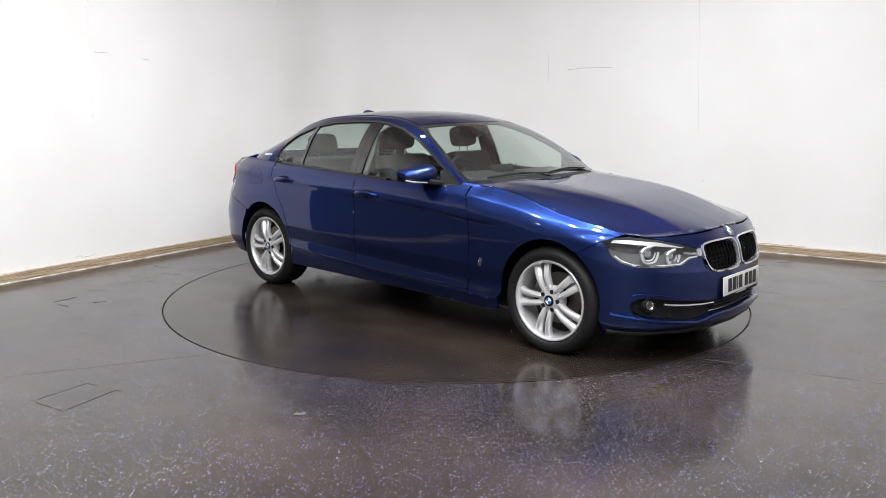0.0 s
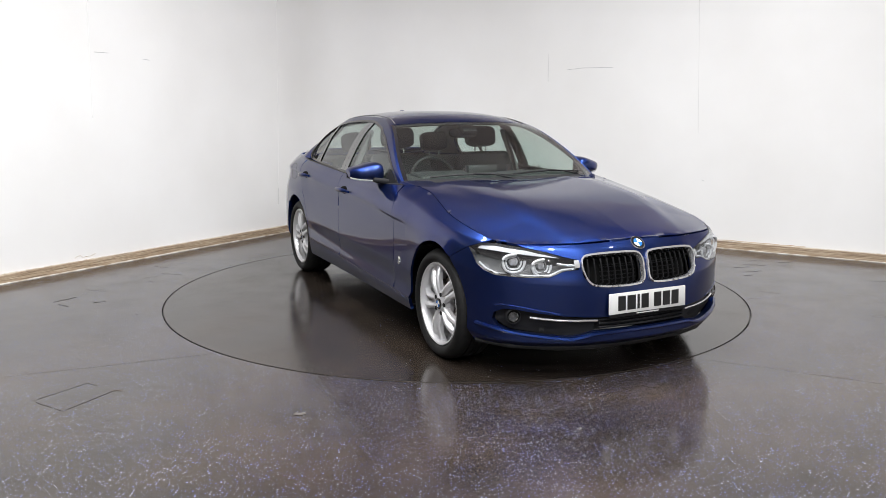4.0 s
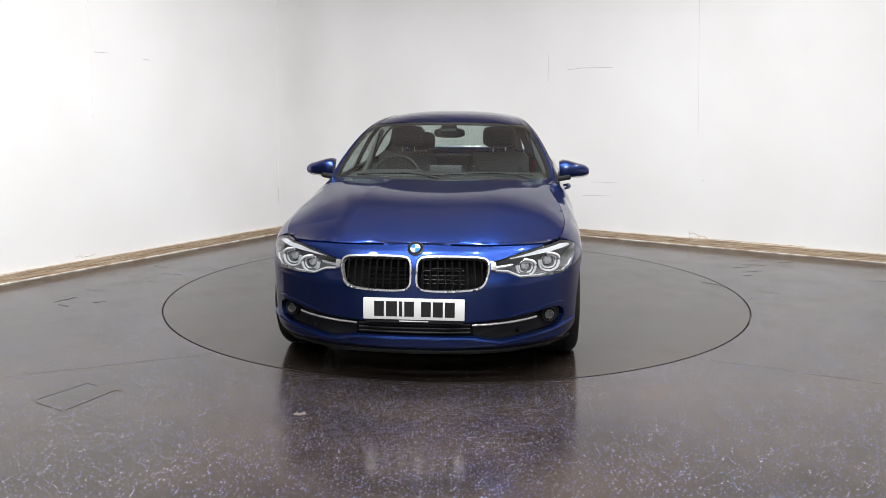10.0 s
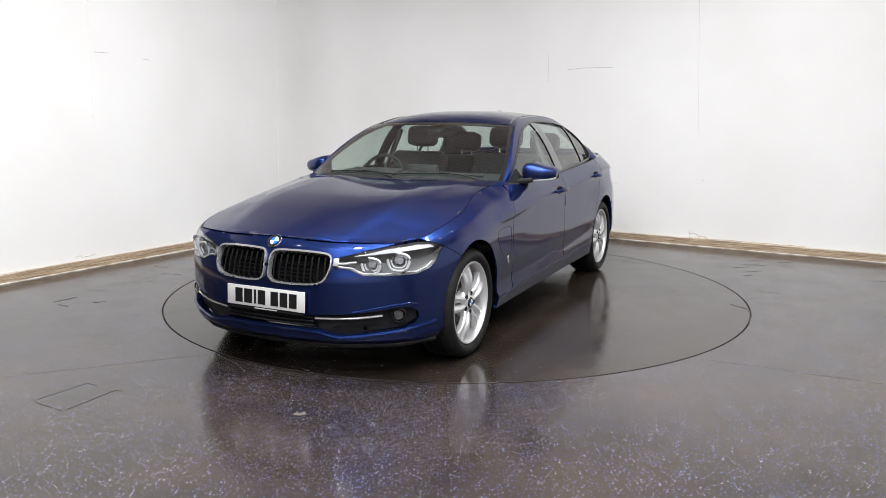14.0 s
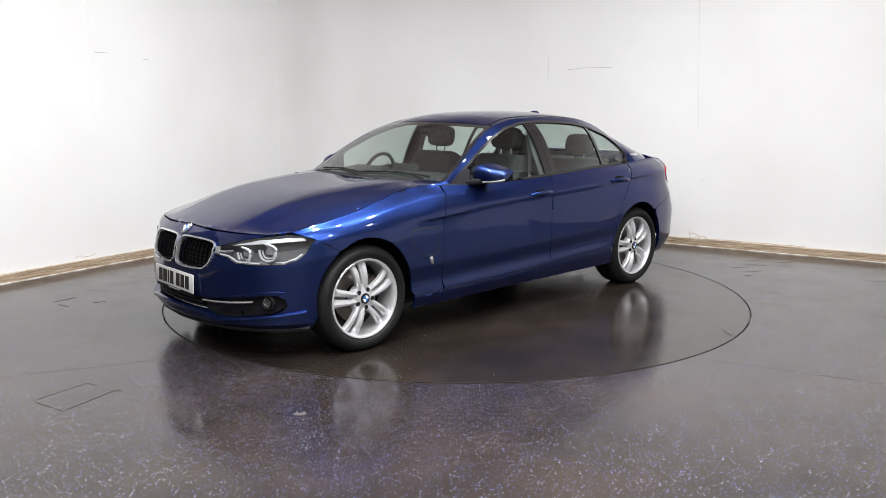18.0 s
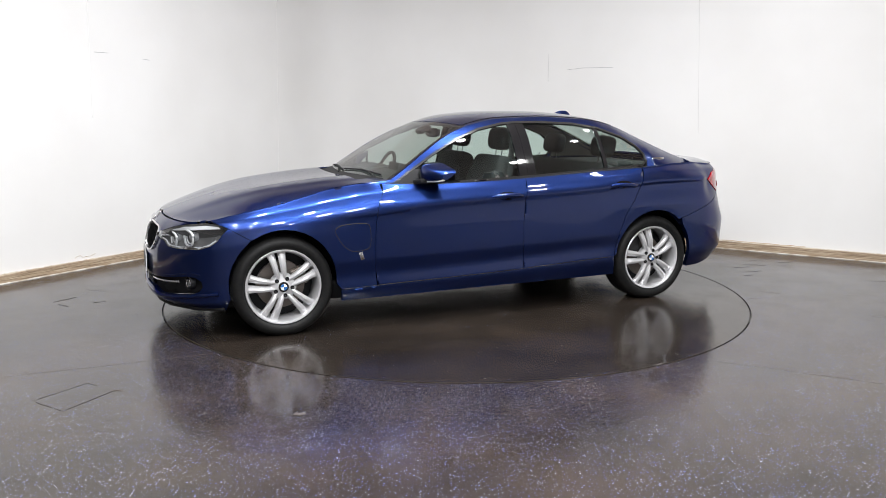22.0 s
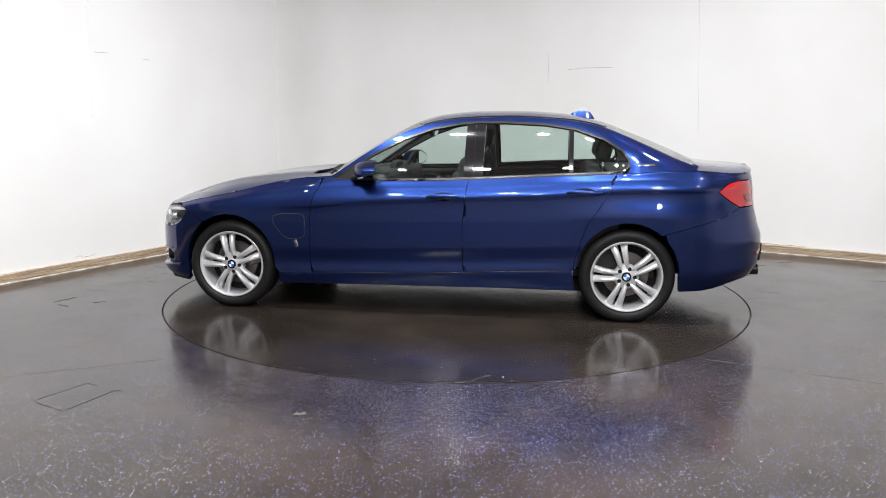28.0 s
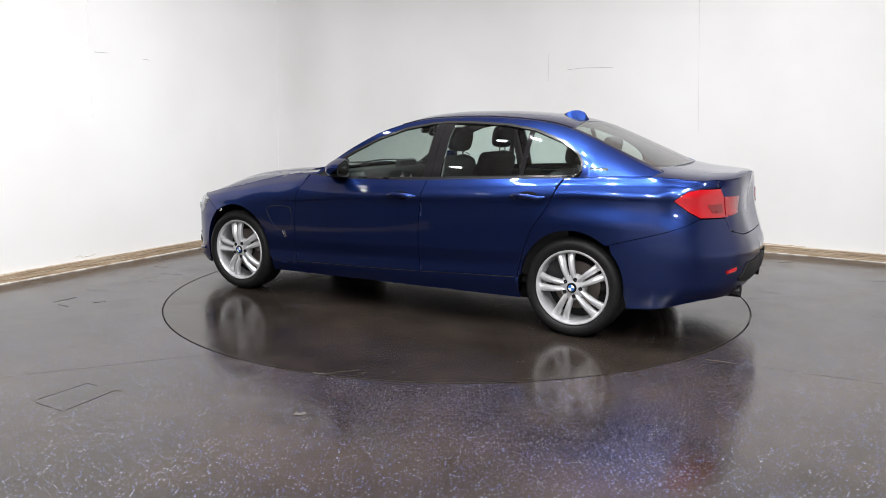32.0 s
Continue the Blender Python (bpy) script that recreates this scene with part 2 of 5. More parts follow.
for nm, a, b in zip(("wall_side", "wall_south", "wall_far_west"), back, back[1:]):
    wall_run(nm, [a, b], {"wall_side": WALL, "wall_south": MID_SURROUND}.get(nm, DARK_SURROUND))

n = 128
circle = [Vector((math.cos(2 * math.pi * i / n), math.sin(2 * math.pi * i / n), 0)) for i in range(n)]
bm = bmesh.new()
inner = [bm.verts.new(p * (RING + 0.009)) for p in circle]
low = [bm.verts.new(p * (RING + 0.009) - Vector((0, 0, 0.03))) for p in circle]
outer = [bm.verts.new((8.5 * max(-1, min(1, 1.5 * p.x)), -3.0 + 8.5 * max(-1, min(1, 1.5 * p.y)), 0)) for p in circle]
for i in range(n):
    j = (i + 1) % n
    bm.faces.new((inner[i], outer[i], outer[j], inner[j]))
    bm.faces.new((inner[i], inner[j], low[j], low[i]))
bm.faces.new(low)
floor = tagged(new("floor", bm_mesh("floor", bm, FLOOR, False)), "glossy dark resin floor with blue flakes", "floor", kind="structure")
bm = bmesh.new()
bmesh.ops.create_grid(bm, x_segments=1, y_segments=1, size=8.5)
bmesh.ops.translate(bm, verts=bm.verts, vec=(0, -3.0, CEILING_Z))
bmesh.ops.solidify(bm, geom=bm.faces[:], thickness=-0.1)
tagged(new("ceiling", bm_mesh("ceiling", bm, CEIL, False)), "plain dark studio ceiling", "ceiling", kind="structure")
bm = bmesh.new()
top = [bm.verts.new(p * RING) for p in circle]
bot = [bm.verts.new(p * RING - Vector((0, 0, 0.028))) for p in circle]
bm.faces.new(top)
for i in range(n):
    bm.faces.new((top[i], bot[i], bot[(i + 1) % n], top[(i + 1) % n]))
turntable = tagged(new("turntable", bm_mesh("turntable", bm, DISC, False)), "round turntable disc set flush in the dark resin floor", "turntable")

GLOW = bpy.data.materials.new("lamp_glow")
GLOW.use_nodes = True
bsdf(GLOW).inputs["Base Color"].default_value = (0.9, 0.9, 0.9, 1)
bsdf(GLOW).inputs["Emission Color"].default_value = (1.0, 0.97, 0.93, 1)
bsdf(GLOW).inputs["Emission Strength"].default_value = 12.0
HOUSING = mat("lamp_housing", (0.7, 0.7, 0.7), 0.4)


def ceiling_lamp(x, y, power, size=0.34):
    """A round lamp under the ceiling: housing, glowing diffuser and its light."""
    bm = bmesh.new()
    lathe(bm, [(0.02, 0.16), (0.10, 0.15), (size / 2 + 0.02, 0.02), (size / 2 + 0.02, 0.0), (size / 2, 0.0), (size / 2 - 0.02, 0.03), (0.01, 0.03)], 24, "z")
    ob = new("ceiling_lamp", bm_mesh("lamp_housing", bm, HOUSING))
    ob.matrix_basis = pose(x, y, CEILING_Z - 0.17)
    tagged(ob, "round high-bay lamp, lit, out of view under the ceiling", "ceiling lamp", "ceiling lamps")
    bm = bmesh.new()
    lathe(bm, [(size / 2 - 0.004, 0.006), (size / 2 - 0.02, 0.002), (0.005, 0.0)], 20, "z")
    part("diffuser", bm, GLOW, ob, "glowing white diffuser")
    la = bpy.data.lights.new("lamp_light", "AREA")
    la.shape, la.size, la.energy, la.color = "DISK", size, power, (0.975, 0.985, 1.0)
    lo = new("lamp_light", la)
    lo.matrix_basis = pose(x, y, CEILING_Z - 0.185)
    return ob


for ly, power, spread in ((-5.2, 62.0, 1.0), (-3.7, 78.0, 1.0), (-1.2, 90.0, 0.72)):
    for lx, share in ((-2.0, 0.72), (-0.7, 1.0), (0.7, 1.0), (2.0, 0.9)):
        ceiling_lamp(lx * spread, ly, power * share, 0.2)
# added fill lamps by the side walls, to even out the wall brightness
for lx, ly in ((3.3, -0.9), (3.3, -2.2), (2.9, 0.5)):
    ceiling_lamp(lx, ly, 10.0, 0.2)
for lx, ly in ((-2.6, 0.3), (-3.3, -2.2)):
    ceiling_lamp(lx, ly, 3.0, 0.2)
# added lamps behind the camera, brightening the south wall for reflections
for lx in (-2.4, 0.0, 2.4):
    ceiling_lamp(lx, -7.6, 70.0, 0.3)


# ---- the car's surfaces (car space: x forward, y to its left, z up, origin under the wheelbase's middle) ----
def slopes(x, y):
    """Monotone cubic slopes along the first axis."""
    h = np.diff(x, axis=0)
    d = np.diff(y, axis=0) / h
    m = np.zeros_like(y)
    w1, w2 = 2 * h[1:] + h[:-1], h[1:] + 2 * h[:-1]
    same = d[1:] * d[:-1] > 0
    with np.errstate(divide="ignore", invalid="ignore"):
        m[1:-1] = np.where(same, (w1 + w2) / (w1 / d[:-1] + w2 / d[1:]), 0.0)
    m[0], m[-1] = d[0], d[-1]
    return m


class Curve:
    """A smooth curve through knots, y of x."""

    def __init__(self, *knots):
        k = np.array(sorted(knots), float)
        self.x, self.y = k[:, 0], k[:, 1]
        self.m = slopes(self.x, self.y)

    def __call__(self, q):
        q = np.clip(np.asarray(q, float), self.x[0], self.x[-1])
        i = np.clip(np.searchsorted(self.x, q) - 1, 0, len(self.x) - 2)
        h = self.x[i + 1] - self.x[i]
        t = (q - self.x[i]) / h
        return ((1 + 2 * t) * (1 - t) ** 2 * self.y[i] + t * (1 - t) ** 2 * h * self.m[i]
                + t * t * (3 - 2 * t) * self.y[i + 1] + t * t * (t - 1) * h * self.m[i + 1])


PLAN = np.array([(2.19, 0.0), (2.178, 0.22), (2.135, 0.42), (2.05, 0.60), (1.945, 0.735), (1.82, 0.825), (1.65, 0.882), (1.40, 0.906),
                 (1.0, 0.897), (0.4, 0.889), (-0.4, 0.891), (-1.0, 0.902), (-1.40, 0.908), (-1.75, 0.886), (-1.98, 0.832), (-2.12, 0.765), (-2.225, 0.675),
                 (-2.315, 0.535), (-2.372, 0.34), (-2.395, 0.0)])
chord = np.concatenate([[0], np.cumsum(np.hypot(*np.diff(PLAN, axis=0).T))])


def catmull(k, p, q):
    """Cubic through knots with centred slopes."""
    m = np.gradient(p, k)
    m[0] = 0.0 if abs(p[0]) > 1 else m[0]
    i = np.clip(np.searchsorted(k, q) - 1, 0, len(k) - 2)
    h = k[i + 1] - k[i]
    t = (q - k[i]) / h
    return (1 + 2 * t) * (1 - t) ** 2 * p[i] + t * (1 - t) ** 2 * h * m[i] + t * t * (3 - 2 * t) * p[i + 1] + t * t * (t - 1) * h * m[i + 1]


S = np.linspace(0, chord[-1], 1600)
PX, PY = catmull(chord, PLAN[:, 0], S), catmull(chord, PLAN[:, 1], S)
for _ in range(40):                                   # soften the joints
    PX[1:-1] = (PX[:-2] + 2 * PX[1:-1] + PX[2:]) / 4
    PY[1:-1] = (PY[:-2] + 2 * PY[1:-1] + PY[2:]) / 4
TX, TY = np.gradient(PX, S), np.gradient(PY, S)
LN = np.hypot(TX, TY)
NX, NY = -TY / LN, TX / LN
NX, NY = np.where(True, -NX, NX), np.where(True, -NY, NY)
if NX[0] < 0:
    NX, NY = -NX, -NY


def sx(x):
    """Along-the-plan place of a side point."""
    return float(np.interp(-x, -PX, S))


def sy(y):
    """Along-the-plan place of a front point."""
    return float(np.interp(y, PY[:450], S[:450]))


def syr(y):
    """Along-the-plan place of a tail point."""
    k = len(S) - 420
    return float(np.interp(-y, -PY[k:], S[k:]))


F0, F1, F2, R1, R0 = 0.0, sy(0.42), sy(0.72), syr(0.70), S[-1]


def row(*knots):
    """A feature line round the hull: (place, height, inset)."""
    ks = [(k if isinstance(k, tuple) else k) for k in knots]
    return Curve(*[(a, b) for a, b, c in ks]), Curve(*[(a, c) for a, b, c in ks])


X = sx
ROWS = [
    row((F0, .185, .045), (F2, .185, .045), (X(1.65), .185, .045), (X(1.0), .188, .034), (X(0), .195, .034), (X(-.8), .205, .034), (X(-1.4), .215, .04), (X(-1.9), .225, .05), (R1, .285, .05), (R0, .30, .07)),
    row((F0, .225, .0), (F2, .235, .0), (X(1.65), .26, .012), (X(1.4), .26, .014), (X(1.0), .272, .010), (X(0), .297, .009), (X(-.8), .336, .010), (X(-1.4), .36, .012), (X(-1.9), .36, .0), (R1, .36, .005), (R0, .36, .025)),
    row((F0, .33, .0), (F2, .33, .0), (X(1.65), .35, .006), (X(1.4), .35, .010), (X(1.0), .355, .016), (X(0), .385, .017), (X(-.8), .42, .016), (X(-1.4), .44, .008), (X(-1.9), .43, .0), (R1, .45, .0), (R0, .45, .0)),
    row((F0, .43, .0), (F2, .43, .0), (X(1.65), .45, .002), (X(1.4), .46, .004), (X(1.0), .47, .005), (X(0), .49, .004), (X(-.8), .52, .004), (X(-1.4), .55, .003), (X(-1.9), .53, .0), (R1, .55, -.004), (R0, .55, .0)),
    row((F0, .52, .010), (F2, .53, .0), (X(1.65), .60, .0), (X(1.4), .64, .0), (X(1.0), .62, .006), (X(0), .66, .0085), (X(-.8), .68, .008), (X(-1.4), .72, .0), (X(-1.9), .70, .01), (R1, .66, .020), (R0, .635, .035)),
    row((F0, .605, .029), (F1, .605, .027), (F2, .625, .008), (X(1.65), .672, .010), (X(1.4), .705, .014), (X(1.0), .727, .010), (X(.75), .742, .010), (X(.36), .782, .0140), (X(0), .801, .0140), (X(-.4), .819, .0140), (X(-.8), .838, .0140), (X(-1.2), .866, .020), (X(-1.5), .880, .034), (X(-1.9), .882, .044), (X(-2.02), .880, .066), (R1, .872, .064), (R0, .82, .095)),
    row((F0, .62, .032), (F1, .62, .03), (F2, .64, .010), (X(1.65), .69, .013), (X(1.4), .725, .020), (X(1.0), .745, .010), (X(.75), .762, .002), (X(.36), .797, .0), (X(0), .816, .0), (X(-.4), .834, .0), (X(-.8), .853, .0), (X(-1.2), .888, .013), (X(-1.5), .903, .028), (X(-1.9), .904, .042), (X(-2.02), .902, .066), (R1, .90, .066), (R0, .88, .098)),
    row((F0, .695, .078), (F1, .695, .07), (F2, .705, .03), (X(1.65), .750, .046), (X(1.4), .785, .056), (X(1.0), .850, .060), (X(.75), .880, .048), (X(0), .888, .030), (X(-.8), .922, .034), (X(-1.4), .962, .053), (X(-1.9), .968, .088), (X(-2.02), .966, .096), (R1, .962, .080), (R0, .955, .092)),
    row((F0, .743, .124), (F1, .733, .104), (F2, .735, .055), (X(1.65), .790, .100), (X(1.4), .835, .122), (X(1.2), .883, .148), (X(1.0), .926, .170), (X(.85), .945, .160), (X(.72), .946, .115), (X(.4), .934, .070), (X(0), .941, .066), (X(-.4), .958, .070), (X(-.8), .98, .074), (X(-1.4), 1.01, .108), (X(-1.65), 1.024, .138), (X(-1.9), 1.026, .152), (X(-2.02), 1.018, .168), (R1, 1.006, .126), (R0, 1.026, .082)),
]


def hull(s, z):
    """The lower body: a place along the plan and a height, to a point. Negative places are the car's right side."""
    s, z = np.broadcast_arrays(np.asarray(s, float), np.asarray(z, float))
    a = np.abs(s)
    zz = np.array([r[0](a) for r in ROWS])
    oo = np.array([r[1](a) for r in ROWS])
    m = slopes(zz, oo)
    zc = np.clip(z, zz[0], zz[-1])
    i = np.clip((zc[None] >= zz).sum(0) - 1, 0, len(ROWS) - 2)
    j = np.arange(zz.shape[1]) if zz.ndim == 2 else None
    pick = (lambda q, k: np.take_along_axis(q, k[None], 0)[0])
    h = pick(zz, i + 1) - pick(zz, i)
    t = (zc - pick(zz, i)) / h
    off = ((1 + 2 * t) * (1 - t) ** 2 * pick(oo, i) + t * (1 - t) ** 2 * h * pick(m, i)
           + t * t * (3 - 2 * t) * pick(oo, i + 1) + t * t * (t - 1) * h * pick(m, i + 1))
    px, py = np.interp(a, S, PX), np.interp(a, S, PY)
    nx, ny = np.interp(a, S, NX), np.interp(a, S, NY)
    return np.stack([px - nx * off, np.where(s < 0, -1, 1) * (py - ny * off), z], -1)


def top_line(x):
    """Height of the hull's top edge at a side place."""
    return float(ROWS[-1][0](sx(x)))


BONNET_C = Curve((.7, .972), (1.0, .960), (1.23, .940), (1.45, .914), (1.66, .872), (1.88, .808), (2.02, .760), (2.06, .744))
EDGE_S = np.linspace(0, sx(.70), 220)
EDGE = hull(EDGE_S, ROWS[-1][0](EDGE_S))
EDGE_Z = lambda x: np.interp(-np.asarray(x, float), -EDGE[:, 0], EDGE[:, 2])
EDGE_Y = lambda x: np.maximum(np.interp(-np.asarray(x, float), -EDGE[:, 0], EDGE[:, 1]), 0.03)
CREASE_Y = Curve((.7, .62), (1.0, .585), (1.5, .52), (2.06, .40))


NOSE_BACK = Curve((0, 0), (.2, .010), (.36, .035), (.52, .080), (.66, .140), (.735, .183), (.9, .3))


def bonnet(x, y):
    """The bonnet's height over the ground plan, with a soft crease on each side."""
    x, y = np.broadcast_arrays(np.asarray(x, float), np.asarray(y, float))
    w = np.clip(np.abs(y) / EDGE_Y(x), 0, 1.1)
    back = NOSE_BACK(np.abs(y)) * np.clip((x - 1.15) / 0.6, 0, 1) ** 1.5
    zc, ze = BONNET_C(x + back), EDGE_Z(x)
    g = 0.16 * w ** 2 + 0.84 * w ** 5.5
    k = (np.abs(y) - CREASE_Y(x)) / 0.04
    step = 0.5 * (1 + np.tanh(k))
    lift = 0.011 * (1 - step) * np.clip((2.06 - x) / 0.3, 0, 1) * np.clip(np.abs(y) / .4, 0, 1) ** 2 * (1 - np.clip(w, 0, 1) ** 6)
    return np.stack([x, y, zc + (ze - zc) * g + lift], -1)


CENTRE_Z = Curve((.86, .945), (.80, .972), (.567, 1.103), (.345, 1.234), (.168, 1.328), (.06, 1.369), (-.06, 1.396), (-.32, 1.419), (-.6, 1.423), (-.9, 1.409), (-1.1, 1.381),
                 (-1.25, 1.339), (-1.453, 1.262), (-1.69, 1.166), (-1.90, 1.074), (-2.0, 1.03))
RAIL_Z = Curve((.80, .885), (.66, .962), (.552, 1.034), (.354, 1.164), (.156, 1.270), (.0, 1.322), (-.239, 1.362), (-.6, 1.374), (-.95, 1.357), (-1.1, 1.338), (-1.25, 1.300), (-1.4, 1.241), (-1.52, 1.187), (-1.65, 1.128), (-1.75, 1.086), (-1.85, 1.050), (-2.0, 1.012))
RAIL_X = Curve((.86, .70), (.80, .655), (.14, .03), (-.6, -.62), (-1.22, -1.27), (-1.9, -1.84), (-2.0, -1.915))
PROFILE = Curve((.86, .850), (.93, .826), (1.0, .800), (1.116, .742), (1.2, .693), (1.294, .628), (1.35, .580), (1.40, .525))
TAPER = Curve((.85, .925), (.70, .945), (.4, .985), (0, 1.0), (-.8, 1.0), (-1.2, .974), (-1.5, .918), (-1.8, .868), (-2.05, .83))


ROUND = Curve((.86, .0), (.2, .012), (-.4, .03), (-.95, .035), (-1.25, .075), (-1.45, .10), (-1.7, .10), (-2.05, .09))
TOP_X = np.linspace(-2.1, .9, 60)
TOP_P = hull(np.array([sx(x) for x in TOP_X]), np.array([top_line(x) for x in TOP_X]))
TOPLINE = lambda x: np.interp(x, TOP_P[:, 0], TOP_P[:, 2])
FLARE = lambda x: np.maximum(0, np.interp(x, TOP_P[:, 0], TOP_P[:, 1]) - PROFILE(TOPLINE(x)) * TAPER(x)) * np.clip((-1.37 - np.asarray(x, float)) / .10, 0, 1)


def cabin_side(x, z):
    """The cabin's flank: side windows, pillars and the band over the windows."""
    x, z = np.broadcast_arrays(np.asarray(x, float), np.asarray(z, float))
    up = np.clip((z - RAIL_Z(x) + .17) / .17, 0, 1.1)
    y = PROFILE(z) * TAPER(x) - ROUND(x) * up ** 2.2
    low = np.clip((1.24 - z) / np.maximum(1.24 - TOPLINE(x), .02), 0, 1.1)
    return np.stack([x, y + FLARE(x) * low ** 1.6, z], -1)


def cabin_top(u, v):
    """Screens and roof: u is the place along the middle, v from -1 to 1 across."""
    u, v = np.broadcast_arrays(np.asarray(u, float), np.asarray(v, float))
    xr = RAIL_X(u)
    zr, zc = RAIL_Z(xr), CENTRE_Z(u)
    yr = PROFILE(zr) * TAPER(xr) - ROUND(xr)
    a = np.abs(v)
    return np.stack([xr + (u - xr) * (1 - a ** 2), v * yr, zr + (zc - zr) * (1 - a ** 2.6)], -1)


DECK_Z = Curve((-1.8, 1.085), (-1.9, 1.066), (-2.0, 1.052), (-2.16, 1.040), (-2.25, 1.038), (-2.30, 1.037), (-2.35, 1.03), (-2.45, 1.01))
DECK_S = np.linspace(sx(-1.80), R0, 60)
DECK_EDGE = hull(DECK_S, ROWS[-1][0](DECK_S))


def deck(x, y):
    """The boot lid's upper face, down to the hull's top line."""
    x, y = np.broadcast_arrays(np.asarray(x, float), np.asarray(y, float))
    ye = np.maximum(np.interp(-x, -DECK_EDGE[:, 0], DECK_EDGE[:, 1]), 0.02)
    ze = np.interp(-x, -DECK_EDGE[:, 0], DECK_EDGE[:, 2])
    w = np.clip(np.abs(y) / ye, 0, 1.1)
    return np.stack([x, y, DECK_Z(x) + (ze - DECK_Z(x)) * w ** 4], -1)


# ---- panels cut from the surfaces ----
def resample(poly, step, closed=True):
    out = []
    k = len(poly)
    for i in range(k if closed else k - 1):
        a, b = np.array(poly[i]), np.array(poly[(i + 1) % k])
        m = max(1, int(np.ceil(np.hypot(*(b - a)) / step)))
        out += [a + (b - a) * j / m for j in range(m)]
    if not closed:
        out.append(np.array(poly[-1]))
    return np.array(out)


def round_off(poly, times=2, closed=True):
    """Corner cutting, for soft outlines."""
    p = np.array(poly, float)
    for _ in range(times):
        q = np.roll(p, -1, 0)
        p = np.stack([0.75 * p + 0.25 * q, 0.25 * p + 0.75 * q], 1).reshape(-1, 2)
    return p


def area(p):
    q = np.roll(p, -1, 0)
    return 0.5 * np.sum(p[:, 0] * q[:, 1] - q[:, 0] * p[:, 1])


def inset(poly, d):
    """Shrink an outline by d."""
    p = np.array(poly, float)
    if area(p) < 0:
        p = p[::-1]
    a, b = p - np.roll(p, 1, 0), np.roll(p, -1, 0) - p
    a /= np.maximum(np.hypot(*a.T), 1e-9)[:, None]
    b /= np.maximum(np.hypot(*b.T), 1e-9)[:, None]
    na, nb = np.stack([-a[:, 1], a[:, 0]], 1), np.stack([-b[:, 1], b[:, 0]], 1)
    m = na + nb
    m /= np.maximum((m ** 2).sum(1), 0.5)[:, None] / 2 * 1.0
    return p + m * d


def inside(pts, poly):
    x, y = pts[:, 0][:, None], pts[:, 1][:, None]
    a, b = poly, np.roll(poly, -1, 0)
    cross = (a[:, 1] > y) != (b[:, 1] > y)
    with np.errstate(divide="ignore", invalid="ignore"):
        xi = a[:, 0] + (y - a[:, 1]) / (b[:, 1] - a[:, 1]) * (b[:, 0] - a[:, 0])
    return (np.sum(cross & (x < xi), 1) % 2) == 1


from mathutils.geometry import delaunay_2d_cdt


def fill(loops, step, lattice=None):
    """Triangles over an outline with holes; a regular lattice inside."""
    outline, holes = loops[0], loops[1:]
    lo, hi = outline.min(0), outline.max(0)
    gx, gy = np.meshgrid(np.arange(lo[0] + step / 2, hi[0], step), np.arange(lo[1] + step / 2, hi[1], step))
    g = np.stack([gx.ravel(), gy.ravel()], 1)
    if lattice is not None:
        g = lattice(lo, hi, step)
    g = g[inside(g, outline)]
    for h in holes:
        g = g[~inside(g, h)]
    edge_pts = np.concatenate(loops)
    if len(g):
        dist = np.sqrt(((g[:, None] - edge_pts[None]) ** 2).sum(2)).min(1)
        g = g[dist > (0.3 if lattice is not None else 0.45) * step]
    verts, edges = [], []
    for l in loops:
        k = len(verts)
        verts += [Vector(p) for p in l]
        edges += [(k + i, k + (i + 1) % len(l)) for i in range(len(l))]
    verts += [Vector(p) for p in g]
    v, e, f, *_ = delaunay_2d_cdt(verts, edges, [], 0, 1e-6)
    v = np.array([tuple(p) for p in v])
    f = np.array([tuple(q) for q in f])
    c = v[f].mean(1)
    keep = inside(c, outline)
    for h in holes:
        keep &= ~inside(c, h)
    return v, f[keep]


def row_lattice(lo, hi, step):
    """Points on the hull's feature lines and evenly between them, so that creases stay crisp."""
    out = []
    for s in np.arange(lo[0] + step / 2, hi[0], step):
        zz = [float(r[0](abs(s))) for r in ROWS]
        for a, b in zip(zz, zz[1:]):
            k = max(1, int(np.ceil((b - a) / step)))
            out += [(s, a + (b - a) * j / k) for j in range(k)]
    return np.array(out)


